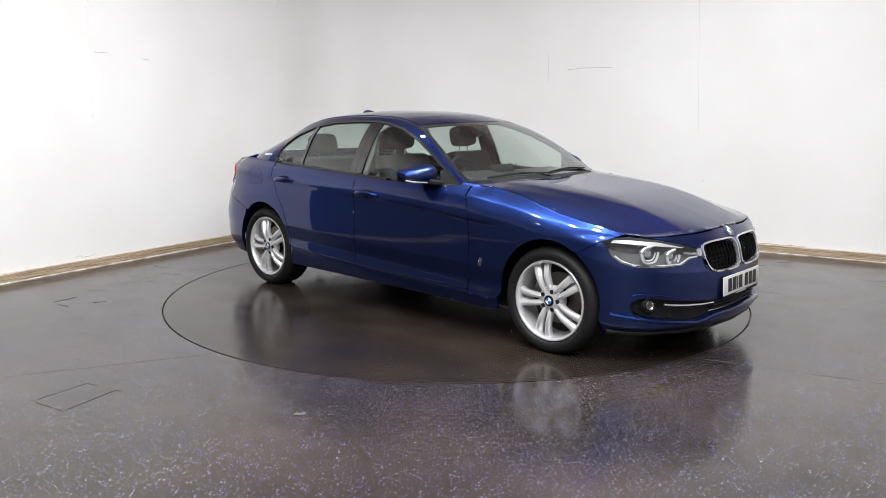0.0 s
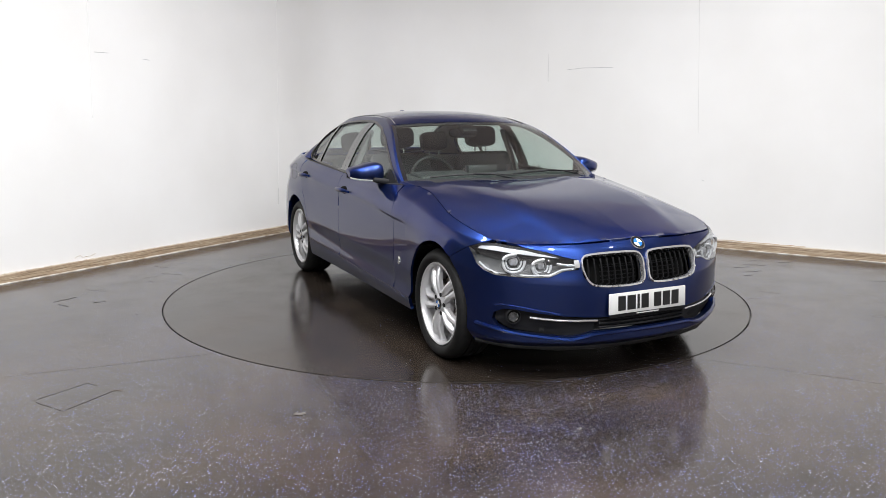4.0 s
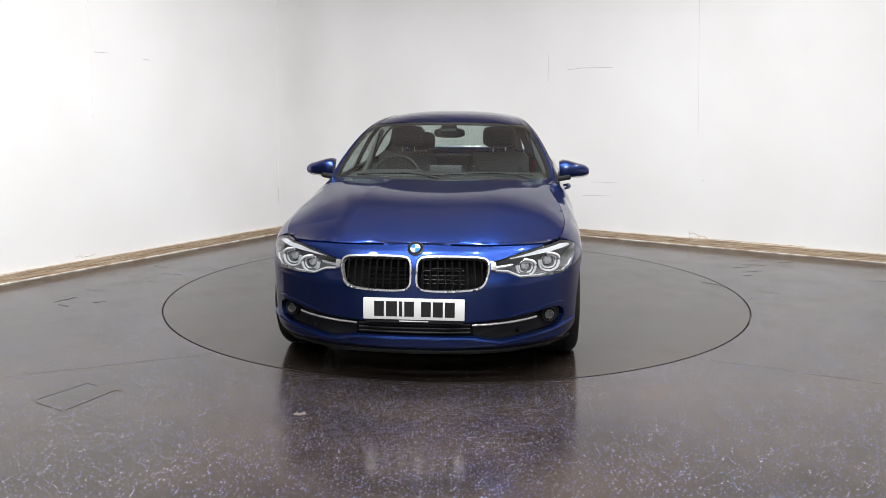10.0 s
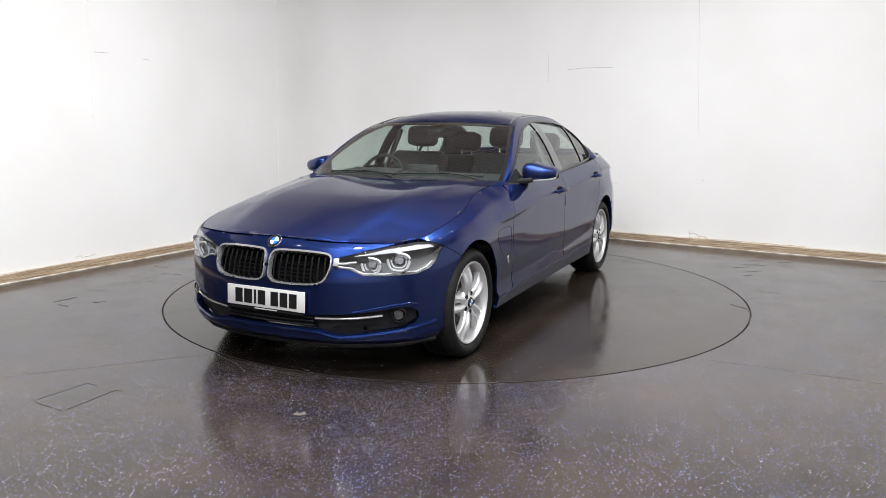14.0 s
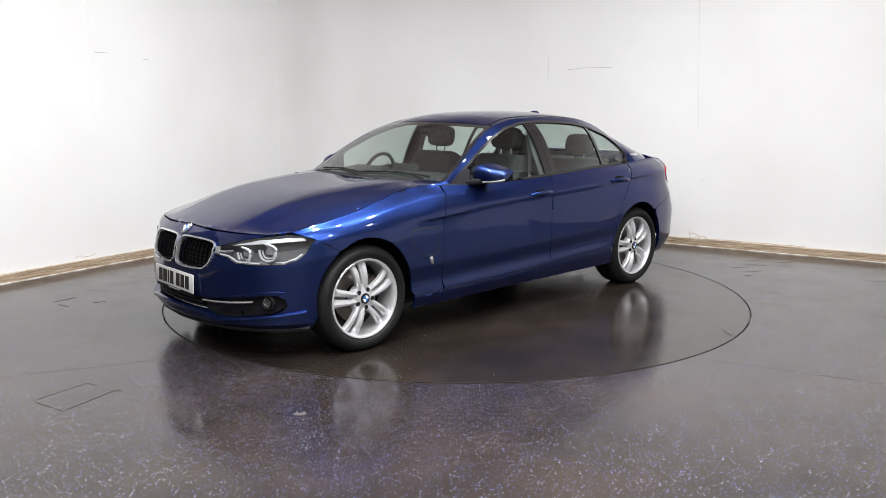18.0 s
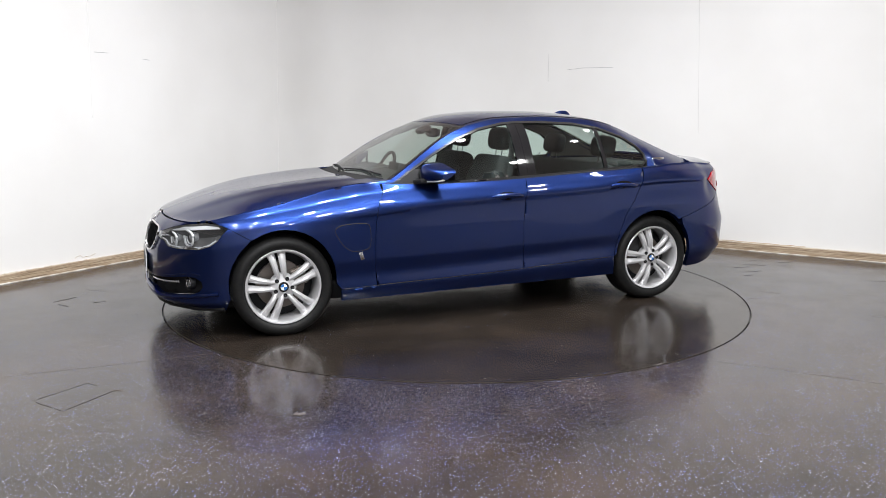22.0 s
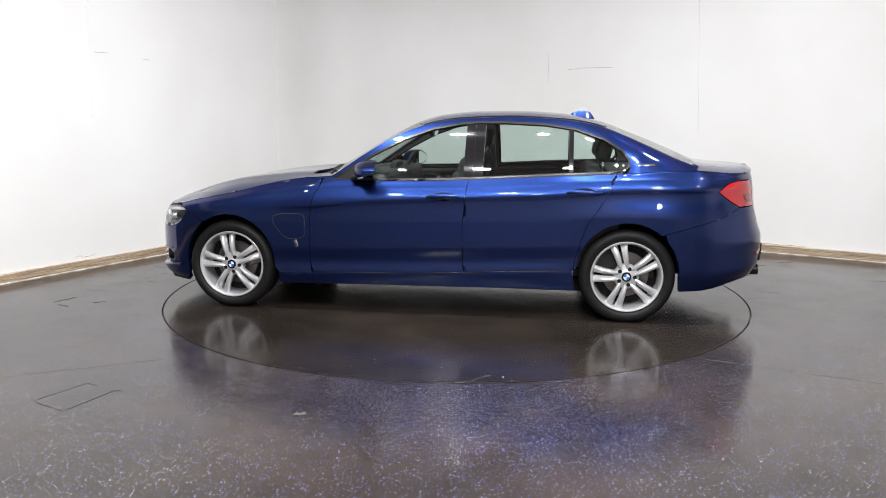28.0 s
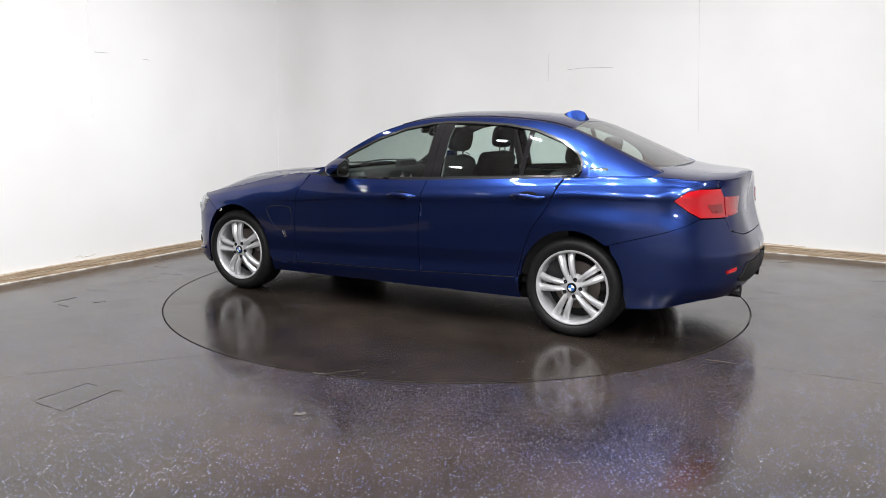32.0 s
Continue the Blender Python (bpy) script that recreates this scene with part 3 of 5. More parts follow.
def panel_mesh(name, surf, outline, m, holes=(), step=0.035, thick=0.014, gap=0.002, lift=0.0, flip=False, mirror=False, edge=None):
    """A sheet cut out of a surface, with true normals and turned-in edges."""
    e = edge or step
    loops = [resample(inset(outline, gap), e)] + [resample(inset(h, -gap)[::1], e) for h in holes]
    v, f = fill(loops, step, row_lattice if surf is hull and step < .02 else None)
    eps = 1e-3
    p = surf(v[:, 0], v[:, 1])
    da = surf(v[:, 0] + eps, v[:, 1]) - surf(v[:, 0] - eps, v[:, 1])
    db = surf(v[:, 0], v[:, 1] + eps) - surf(v[:, 0], v[:, 1] - eps)
    nrm = np.cross(da, db)
    nrm /= np.maximum(np.linalg.norm(nrm, axis=1), 1e-12)[:, None]
    if flip:
        nrm = -nrm
    fn = np.cross(p[f[:, 1]] - p[f[:, 0]], p[f[:, 2]] - p[f[:, 0]])
    wrong = (fn * nrm[f[:, 0]]).sum(1) < 0
    f[wrong] = f[wrong][:, ::-1]
    p = p + nrm * lift
    # rim: edges used once
    count = {}
    for tri in f:
        for a, b in ((tri[0], tri[1]), (tri[1], tri[2]), (tri[2], tri[0])):
            count[(a, b)] = count.get((a, b), 0) + 1
    rim = [(a, b) for a, b in count if (b, a) not in count]
    k = len(p)
    used = sorted({i for ab in rim for i in ab})
    down = {i: k + j for j, i in enumerate(used)}
    pts = np.concatenate([p, p[used] - nrm[used] * thick])
    faces = [tuple(t) for t in f] + [(b, a, down[a], down[b]) for a, b in rim]
    normals = [nrm[i] for t in f for i in t]
    for a, b in rim:
        d = np.cross(pts[b] - pts[a], nrm[a])
        d = d / max(np.linalg.norm(d), 1e-9)
        normals += [d] * 4
    if mirror:
        pts = pts * np.array([1, -1, 1])
        out, i = [], 0
        for q in faces:
            out += [n * np.array([1, -1, 1]) for n in normals[i:i + len(q)][::-1]]
            i += len(q)
        faces, normals = [q[::-1] for q in faces], out
    return mesh_of(name, pts, faces, m, True, normals)


def panel(name, surf, outline, m, parent, label="", both=False, **kw):
    """A panel part; both: on the car's two sides. Returns the parts."""
    made = [child(name, panel_mesh(name, surf, outline, m, **kw), parent[0] if isinstance(parent, tuple) else parent, label)]
    if both:
        made.append(child(name, panel_mesh(name, surf, outline, m, mirror=True, **kw), parent[1] if isinstance(parent, tuple) else parent, label))
    return tuple(made)


def side(*pts):
    """Side-view (x, z) points to hull places."""
    return [(sx(x), z) for x, z in pts]


def top_run(x0, x1, k=12, dz=0.0):
    """The hull's top edge between two side places."""
    return [(sx(x), top_line(x) + dz) for x in np.linspace(x0, x1, k)]


def arch(cx, cz, rx, rz, a0, a1, k=24):
    return [(cx + rx * math.cos(radians(a)), cz + rz * math.sin(radians(a))) for a in np.linspace(a0, a1, k)]


car = tagged(new("car"), "dark metallic blue saloon car with silver alloy wheels", "car")
CAR = car

ARCH_F = arch(1.404, .335, .339, .352, -12, 192)      # rear foot to front foot
ARCH_R = arch(-1.404, .335, .339, .352, -12, 192)
SEAM_F = [(.79, .285), (.803, .40), (.803, .53), (.80, .65), (.786, .765), (.765, .842), (.735, .885), (.72, top_line(.72))]
SEAM_M = [(-.295, .315), (-.29, .44), (-.287, .64), (-.304, .836), (-.326, .952)]
SEAM_R = [(-1.042, .352), (-1.052, .42), (-1.082, .53), (-1.135, .674), (-1.204, .772), (-1.26, .87), (-1.314, .987)]
HEADLAMP = [(sy(.405), .652), (sy(.454), .662), (sy(.58), .697), (sy(.67), .718), (sx(1.875), .735), (sx(1.80), .727), (sx(1.735), .704),
            (sx(1.765), .675), (sx(1.80), .625), (sx(1.84), .595), (sx(1.90), .573), (sy(.646), .568), (sy(.549), .572), (sy(.484), .600), (sy(.405), .607)]

# front wings
# the arch is walked from its front top, over and down to the rear foot
w_arch = sorted([p for p in ARCH_F if p[0] < 1.595 and p[1] > .28], key=lambda p: math.atan2(p[1] - .335, p[0] - 1.405) % (2 * math.pi))
WING = side((1.735, .704), (1.66, .664), (1.60, .629)) + side(*w_arch) + side((1.03, .272), (.92, .275), (.795, .283)) + side(*SEAM_F[1:-1]) + top_run(.735, 1.86, 16) + [(sx(1.80), .727)]
wings = panel("front_wing", hull, WING, PAINT, CAR, both=True, step=.018, edge=.02, gap=.0015)
# doors
sill = lambda x: float(ROWS[1][0](sx(x)))
DOOR_F = side(*SEAM_F[:-1]) + top_run(.72, -.326, 10) + side(*SEAM_M[::-1][1:]) + [(sx(x), sill(x) + .008) for x in np.linspace(-.2, .7, 8)]
DOOR_R = side(*SEAM_M) + top_run(-.33, -1.314, 10) + side(*SEAM_R[::-1][1:]) + [(sx(x), sill(x) + .008) for x in np.linspace(-1.0, -.35, 8)]
front_doors = panel("front_door", hull, DOOR_F, PAINT, CAR, both=True, step=.018, edge=.02, gap=.0021)
rear_doors = panel("rear_door", hull, DOOR_R, PAINT, CAR, both=True, step=.018, edge=.02, gap=.0021)
# sills
SILL = [(sx(x), float(ROWS[0][0](sx(x))) + .007) for x in np.linspace(1.03, -1.06, 20)] + [(sx(x), sill(x) + .008) for x in np.linspace(-1.045, .79, 20)] + side((1.038, .272), (1.036, .24))
panel("sill", hull, SILL, PAINT, CAR, both=True, thick=0.02, step=.019, edge=.03)
# rear quarters
q_arch = sorted([p for p in ARCH_R if p[1] > .35], key=lambda p: math.atan2(p[1] - .335, p[0] + 1.405) % (2 * math.pi))
q_arch = [p for p in q_arch if p[0] > -1.64]
TAIL_SEAM = side((-2.165, .783), (-2.10, .752), (-2.0, .716), (-1.9, .688), (-1.8, .660), (-1.645, .615))
LAMP_FRONT = [(-2.17, .958), (-2.10, .945), (-2.055, .922), (-2.012, .890), (-2.052, .860), (-2.105, .822), (-2.165, .787)]
QUARTER = side(*SEAM_R) + top_run(-1.32, -2.19, 16, .003) + [(syr(.61), 1.006), (syr(.59), 1.006), (syr(.595), .962)] + side(*LAMP_FRONT) + TAIL_SEAM + side(*q_arch[::-1])
panel("rear_quarter", hull, QUARTER, PAINT, CAR, both=True, step=.018, edge=.02, gap=.0021)
TAIL = side(*LAMP_FRONT[::-1]) + [(syr(.595), .958), (syr(.575), .90), (syr(.565), .785)]
tails = panel("tail_lamp", hull, TAIL, RED, CAR, "glossy red tail lamp", both=True, step=.012, lift=.006)
panel("boot_lamp", hull, [(syr(.57), .912), (syr(.36), .905), (syr(.40), .80), (syr(.56), .785)], RED, CAR, "red lamp in the boot lid", both=True, step=.012, lift=.006)
b_arch = sorted([p for p in ARCH_R if p[0] < -1.64 and p[1] < .62 and p[1] > .27], key=lambda p: p[1])
zb = lambda s: float(ROWS[0][0](s))
half = TAIL_SEAM[::-1] + [(syr(.565), .782), (syr(.53), .70), (syr(.36), .665), (R0, .655)]
low_r = [(R0, zb(R0)), (syr(.4), zb(syr(.4))), (R1, zb(R1))] + [(sx(x), zb(sx(x))) for x in (-2.2, -2.1, -2.0, -1.9, -1.8, -1.76)]
BUMPER_R = half + low_r + side(*b_arch)
panel("rear_bumper", hull, BUMPER_R, PAINT, CAR, both=True, thick=.03)
BOOT_FACE = [(syr(.53), .702), (syr(.565), .785), (syr(.575), .90), (syr(.59), .962), (syr(.59), .999)] + [(s, float(ROWS[-1][0](s))) for s in np.linspace(syr(.57), R0, 8)] + [(R0, .658), (syr(.36), .668)]
panel("boot_face", hull, BOOT_FACE, PAINT, CAR, both=True, gap=0.0, step=.019)
# boot lid top
lid = [(-1.895, 0), (-1.88, .30), (-1.845, .50), (-1.88, .58)] + [(float(q[0]), float(q[1]) - .003) for q in DECK_EDGE[4:-1:4]] + [(-2.312, 0)]
LID = lid + [(x, -y) for x, y in lid[::-1][1:-1]]
panel("boot_lid", deck, LID, PAINT, CAR, step=.04, gap=0.0)
# front bumper
f_arch = sorted([p for p in ARCH_F if p[0] > 1.605 and p[1] > .20 and p[1] < .665], key=lambda p: p[1])
edge_nose = [(sy(y), float(ROWS[-1][0](sy(y))) - .005) for y in np.linspace(.70, .02, 24)]
halfb = [(sx(x), zb(sx(x))) for x in (1.77, 1.80, 1.85, 1.9)][::-1]
bottom = [(sy(y), zb(sy(y))) for y in (0.1, .2, .3, .4, .5, .6, .7)]
lampcut = HEADLAMP[6:] + HEADLAMP[:4]
right_half = bottom + halfb[::1] + side(*f_arch) + side((1.60, .629), (1.66, .664)) + lampcut + edge_nose
BUMPER = right_half + [(0, .738)] + [(-s, z) for s, z in right_half[::-1]] + [(0, zb(0))]
KIDNEY = round_off([(sy(.012), .60), (sy(.016), .664), (sy(.06), .682), (sy(.34), .679), (sy(.394), .662), (sy(.388), .60), (sy(.362), .537), (sy(.30), .513), (sy(.06), .509), (sy(.014), .53)], 2)
INTAKE_H = [(sy(.30), .350), (sy(.485), .364), (sy(.62), .382), (sy(.70), .396), (sy(.745), .394), (sy(.775), .372), (sy(.78), .340), (sy(.765), .308), (sy(.72), .285), (sy(.58), .268), (sy(.45), .256), (sy(.38), .264), (sy(.31), .280)]
INTAKE = INTAKE_H + [(-s, z) for s, z in INTAKE_H[::-1]]
mirror2 = lambda poly: [(-s, z) for s, z in poly][::-1]
front_bumper = panel("front_bumper", hull, BUMPER, PAINT, CAR, holes=[KIDNEY, np.array(mirror2(KIDNEY)), np.array(INTAKE)], step=.019, edge=.015, thick=.03)[0]
# bonnet
rim_s = np.concatenate([np.linspace(0, sy(.70), 16), np.linspace(sx(1.88), sx(.87), 26)])
rim_p = hull(rim_s, ROWS[-1][0](rim_s))
BONNET = [(float(a), float(b)) for a, b, _ in rim_p] + [(.856, .69), (.852, .60), (.866, .45), (.872, .25), (.874, 0)]
BONNET = BONNET + [(x, -y) for x, y in BONNET[1:-1][::-1]]
panel("bonnet", bonnet, BONNET, PAINT, CAR, step=.022, edge=.022, thick=.012, gap=.001)

# cabin: window outline (outer edge of the trim) and the painted bands round it
LOW = [(.665, .932), (.357, .936), (-.03, .943), (-.42, .960), (-.817, .982), (-1.296, 1.004), (-1.38, 1.01)]
HIGH = [(-1.41, 1.045), (-1.405, 1.10), (-1.36, 1.158), (-1.245, 1.231), (-1.039, 1.302), (-.836, 1.333), (-.555, 1.346), (-.356, 1.345), (-.237, 1.335),
        (-.04, 1.298), (.157, 1.228), (.354, 1.127), (.552, 1.008)]
DLO = LOW + HIGH
rail_pts = [(x, float(RAIL_Z(x)) + .002) for x in np.linspace(.70, -1.91, 36)]
BAND = [(.70, .915)] + rail_pts + [(x, float(TOPLINE(x)) - .001) for x in np.linspace(-1.91, -1.40, 10)] + HIGH + [(.675, .925)]
panel("roof_side", cabin_side, BAND, PAINT, CAR, both=True, flip=True, gap=0.0, step=.025)
trim_in = inset(DLO, .014)
panel("window_trim", cabin_side, DLO, SATIN, CAR, "satin grey window surround", both=True, flip=True, holes=[trim_in], gap=0.0, step=.02, lift=.004, edge=.03)


def clip_x(poly, x0, x1):
    """The stretch of an outline between two x."""
    def cut(p, x, keep):
        out = []
        for a, b in zip(p, np.roll(p, -1, 0)):
            if keep(a[0]):
                out.append(a)
            if keep(a[0]) != keep(b[0]):
                t = (x - a[0]) / (b[0] - a[0])
                out.append(a + (b - a) * t)
        return np.array(out)
    p = cut(np.array(poly, float), x0, lambda q: q > x0)
    return cut(p, x1, lambda q: q < x1)


panel("window_glass", cabin_side, clip_x(trim_in, -.285, 2), GLASS, front_doors, "green-tinted door window", both=True, flip=True, gap=0.0, step=.05, thick=.004, lift=-.006)
panel("window_glass", cabin_side, clip_x(trim_in, -1.0, -.42), GLASS, rear_doors, "green-tinted door window", both=True, flip=True, gap=0.0, step=.05, thick=.004, lift=-.006)
panel("quarter_glass", cabin_side, clip_x(trim_in, -2, -1.03), GLASS, rear_doors, "green-tinted fixed quarter window", both=True, flip=True, gap=0.0, step=.05, thick=.004, lift=-.006)
panel("pillar_cover", cabin_side, clip_x(trim_in, -.352, -.285), GLOSS, front_doors, "gloss black pillar cover", both=True, flip=True, gap=0.001, step=.05, lift=.001)
panel("pillar_cover", cabin_side, clip_x(trim_in, -.42, -.352), GLOSS, rear_doors, "gloss black pillar cover", both=True, flip=True, gap=0.001, step=.05, lift=.001)
panel("window_divider", cabin_side, clip_x(trim_in, -1.03, -1.0), GLOSS, rear_doors, "gloss black window divider", both=True, flip=True, gap=0.0, step=.05, lift=.002)
# roof and screens
rect = lambda u0, u1, v: [(u0, -v), (u0, v), (u1, v), (u1, -v)]
panel("roof", cabin_top, rect(.14, -1.22, 1.0), PAINT, CAR, step=.05, gap=.001)
panel("windscreen", cabin_top, rect(.80, .145, .942), SCREEN, CAR, "clear windscreen", step=.06, gap=0.0, thick=.004)
panel("rear_screen", cabin_top, rect(-1.225, -1.90, .897), SCREEN, CAR, "clear heated rear screen", step=.06, gap=0.0, thick=.004)
for u0, u1, w, seal in ((.82, .14, .940, .974), (-1.22, -1.93, .895, .925)):
    for v0, v1, m, nm in ((w, seal, GLOSS, "screen_seal"), (seal, 1.0, PAINT, "screen_pillar")):
        fr = [(u0, v0), (u0, v1), (u1, v1), (u1, v0)]
        panel(nm, cabin_top, fr, m, CAR, "black screen border" if m is GLOSS else "", step=.04, gap=0.0)
        panel(nm, cabin_top, [(a, -b) for a, b in fr], m, CAR, "black screen border" if m is GLOSS else "", step=.04, gap=0.0)


# ---- front: lamps, grilles, plate, badge ----
def frame_at(s, z):
    """Point and outward normal of the hull."""
    e = 2e-3
    p = hull(s, z).reshape(3)
    n = np.cross((hull(s + e, z) - hull(s - e, z)).reshape(3), (hull(s, z + e) - hull(s, z - e)).reshape(3))
    n = n / np.linalg.norm(n)
    if n[0] * p[0] + n[1] * p[1] < 0:
        n = -n
    return Vector(p), Vector(n)


def on_hull(s, z, d=0.0):
    p, n = frame_at(s, z)
    return p + n * d


def ellipsoid(bm, c, r, power=2.0, nu=24, nv=16, rot=(0, 0, 0)):
    """A rounded lump; a higher power makes it boxier."""
    m = pose(*c, *rot)
    f = lambda v: math.copysign(abs(v) ** (2 / power), v)
    rows = []
    for i in range(nv + 1):
        a = -math.pi / 2 + math.pi * i / nv
        rows.append([bm.verts.new(m @ Vector((r[0] * f(math.cos(a)) * f(math.cos(2 * math.pi * j / nu)), r[1] * f(math.cos(a)) * f(math.sin(2 * math.pi * j / nu)), r[2] * f(math.sin(a))))) for j in range(nu)])
    for a, b in zip(rows, rows[1:]):
        for j in range(nu):
            bm.faces.new((a[j], a[(j + 1) % nu], b[(j + 1) % nu], b[j]))
    bmesh.ops.remove_doubles(bm, verts=bm.verts, dist=1e-5)


def flip_y(me, name=None):
    """A mirrored copy of a mesh for the car's other side."""
    m2 = me.copy()
    m2.transform(Matrix.Diagonal((1, -1, 1, 1)))
    m2.flip_normals()
    return m2


def pair(name, bm, m, parent, label="", sharp=35):
    """A part on the left and its mirror on the right."""
    me = bm_mesh(name, bm, m, True, sharp)
    pa = parent if isinstance(parent, tuple) else (parent, parent)
    return child(name, me, pa[0], label), child(name, flip_y(me), pa[1], label)


lamp_backs = panel("headlamp", hull, inset(HEADLAMP, .002), LAMP_DARK, CAR, "clear headlamp unit with two bright rings", both=True, lift=-.085, thick=.0, gap=0.0, step=.025)
for k, sg in enumerate((1, -1)):
    hl = lamp_backs[k]
    # side walls of the bowl
    ol = resample(HEADLAMP, .02)
    bm = bmesh.new()
    a = [bm.verts.new(Vector((1, sg, 1)) * on_hull(s, z, -.003)) for s, z in ol]
    b = [bm.verts.new(Vector((1, sg, 1)) * on_hull(s, z, -.085)) for s, z in inset(ol, .010)]
    for i in range(len(a)):
        j = (i + 1) % len(a)
        bm.faces.new((a[i], a[j], b[j], b[i]))
    part("lamp_bowl", bm, LAMP_GREY, hl, "grey lamp bowl")
    for cy, cz, r in ((.715, .648, .057), (.590, .630, .050)):
        c = Vector((1, sg, 1)) * on_hull(sy(cy), cz, -.040)
        turn = Matrix.Translation(c) @ pose(0, 0, 0, 0, 0, sg * (22 if cy > .6 else 14))
        for grow, thick, deep in ((1.0, .0074, .026), (.72, .0050, .018)):
            bm = bmesh.new()
            guide = round_off([(-1.02, .85), (-1.0, -.30), (-.58, -.92), (.58, -.92), (1.0, -.30), (1.02, .62)], 2, False)[1:-2]
            tube(bm, [(deep, sg * a * r * grow, b * r * grow) for a, b in guide], thick, 8)
            bm.transform(turn)
            part("light_guide", bm, LAMP_WHITE, hl, "white bracket-shaped light guide")
        bm = bmesh.new()
        lathe(bm, [(r * .60, -.028), (r * .64, .004), (r * .58, .006), (r * .46, -.020), (.001, -.024)], 28)
        bm.transform(turn @ pose(0, 0, 0, 0, 0, -90))
        part("reflector", bm, LAMP_SILVER, hl, "silver reflector")
        bm = bmesh.new()
        ellipsoid(bm, (0, 0, 0), (.016, r * .44, r * .40), 2.6, 20, 12)
        bm.transform(turn)
        part("projector", bm, CRYSTAL, hl, "bright crystal projector")
    # bright blade towards the grille, and the lower lip
    bm = bmesh.new()
    tube(bm, [Vector((1, sg, 1)) * on_hull(s, z, -.014) for s, z in ((sy(.41), .630), (sy(.46), .632), (sy(.515), .640))], .0070, 6)
    part("lamp_blade", bm, LAMP_SILVER, hl, "silver blade")
    bm = bmesh.new()
    tube(bm, [Vector((1, sg, 1)) * on_hull(s, z, -.012) for s, z in ((sy(.42), .613), (sy(.49), .607), (sy(.55), .580), (sy(.646), .577), (sx(1.90), .582), (sx(1.845), .603), (sx(1.81), .63))], .0055, 6)
    part("lamp_lip", bm, LAMP_WHITE, hl)
BROW = [(sy(.50), .669), (sy(.58), .691), (sy(.67), .711), (sx(1.875), .727), (sx(1.80), .719), (sx(1.785), .706), (sx(1.875), .701), (sy(.67), .687), (sy(.58), .677)]
panel("lamp_brow", hull, BROW, LAMP_WHITE, lamp_backs, "white light-guide brow", both=True, lift=-.014, thick=.012, gap=0.0, step=.02)
panel("lamp_lens", hull, inset(HEADLAMP, .003), LENS, lamp_backs, "clear lens", both=True, lift=.001, thick=.004, gap=0.0, step=.025)

# kidney grilles
for k, ol in enumerate((KIDNEY, np.array(mirror2(KIDNEY)))):
    sg = 1 if k == 0 else -1
    kid = panel("kidney_grille", hull, inset(ol, -.002), BRIGHT, CAR, "chrome-framed grille with black upright bars", holes=[inset(ol, .007)], gap=0.0, step=.012, lift=.013, thick=.03, edge=.012)[0]
    child("grille_back", panel_mesh("grille_back", hull, ol, LINER_BLACK, gap=0.0, lift=-.06, thick=.0), kid, "dark grille recess")
    pol = np.array(inset(ol, .008))
    for y in np.arange(.045, .40, .0385):
        s = sg * sy(y)
        near = []
        for (s0, h0), (s1, h1) in zip(pol, np.roll(pol, -1, 0)):
            if (s0 - s) * (s1 - s) < 0:
                near.append(h0 + (h1 - h0) * (s - s0) / (s1 - s0))
        if len(near) < 2 or max(near) - min(near) < .05:
            continue
        z0, z1 = min(near), max(near)
        bm = bmesh.new()
        tube(bm, [on_hull(s, z0 + (z1 - z0) * f, d) for f, d in ((0, -.03), (.10, -.004), (.5, .002), (.90, .0), (1.0, -.02))], .0050, 6)
        part("grille_bar", bm, GRILLE_BLACK, kid, "black upright bar")
    for z in (.553, .573, .593, .613, .633):
        bm = bmesh.new()
        tube(bm, [on_hull(sg * sy(y), z, -.045) for y in (.035, .12, .20, .265)], .003, 5)
        part("shutter_slat", bm, GRILLE_BLACK, kid, "thin black shutter slat")
link = [(sy(.402), .652), (sy(.428), .653), (sy(.428), .614), (sy(.398), .616)]
panel("grille_link", hull, link, LAMP_SILVER, CAR, "silver bridge between grille and headlamp", both=True, step=.012, lift=.005, thick=.012, gap=0.0)
# nose roundel
p0, n0 = frame_at(0.0, .716)
turn = Matrix.Translation(p0 + n0 * .002) @ n0.to_track_quat("Y", "Z").to_matrix().to_4x4()
bm = bmesh.new()
lathe(bm, [(.001, .004), (.040, .003), (.0415, .0), (.0415, -.006)], 40)
bm.transform(turn)
badge = part("bonnet_badge", bm, GLOSS, CAR, "round badge with blue and white quarters")
bm = bmesh.new()
lathe(bm, [(.0385, .003), (.040, .0055), (.0425, .003), (.0425, -.004)], 40)
bm.transform(turn)
part("badge_ring", bm, CHROME, badge, "chrome ring")
for nm, m, a0 in (("badge_blue", BLUE_ENAMEL, 0), ("badge_white", WHITE_ENAMEL, 90)):
    bm = bmesh.new()
    for q in (0, 180):
        c = bm.verts.new((0, .0056, 0))
        arc = [bm.verts.new((.026 * math.cos(radians(a0 + q + a)), .0050, .026 * math.sin(radians(a0 + q + a)))) for a in range(0, 91, 10)]
        for a, b in zip(arc, arc[1:]):
            bm.faces.new((c, a, b))
    bm.transform(turn)
    part(nm, bm, m, badge)

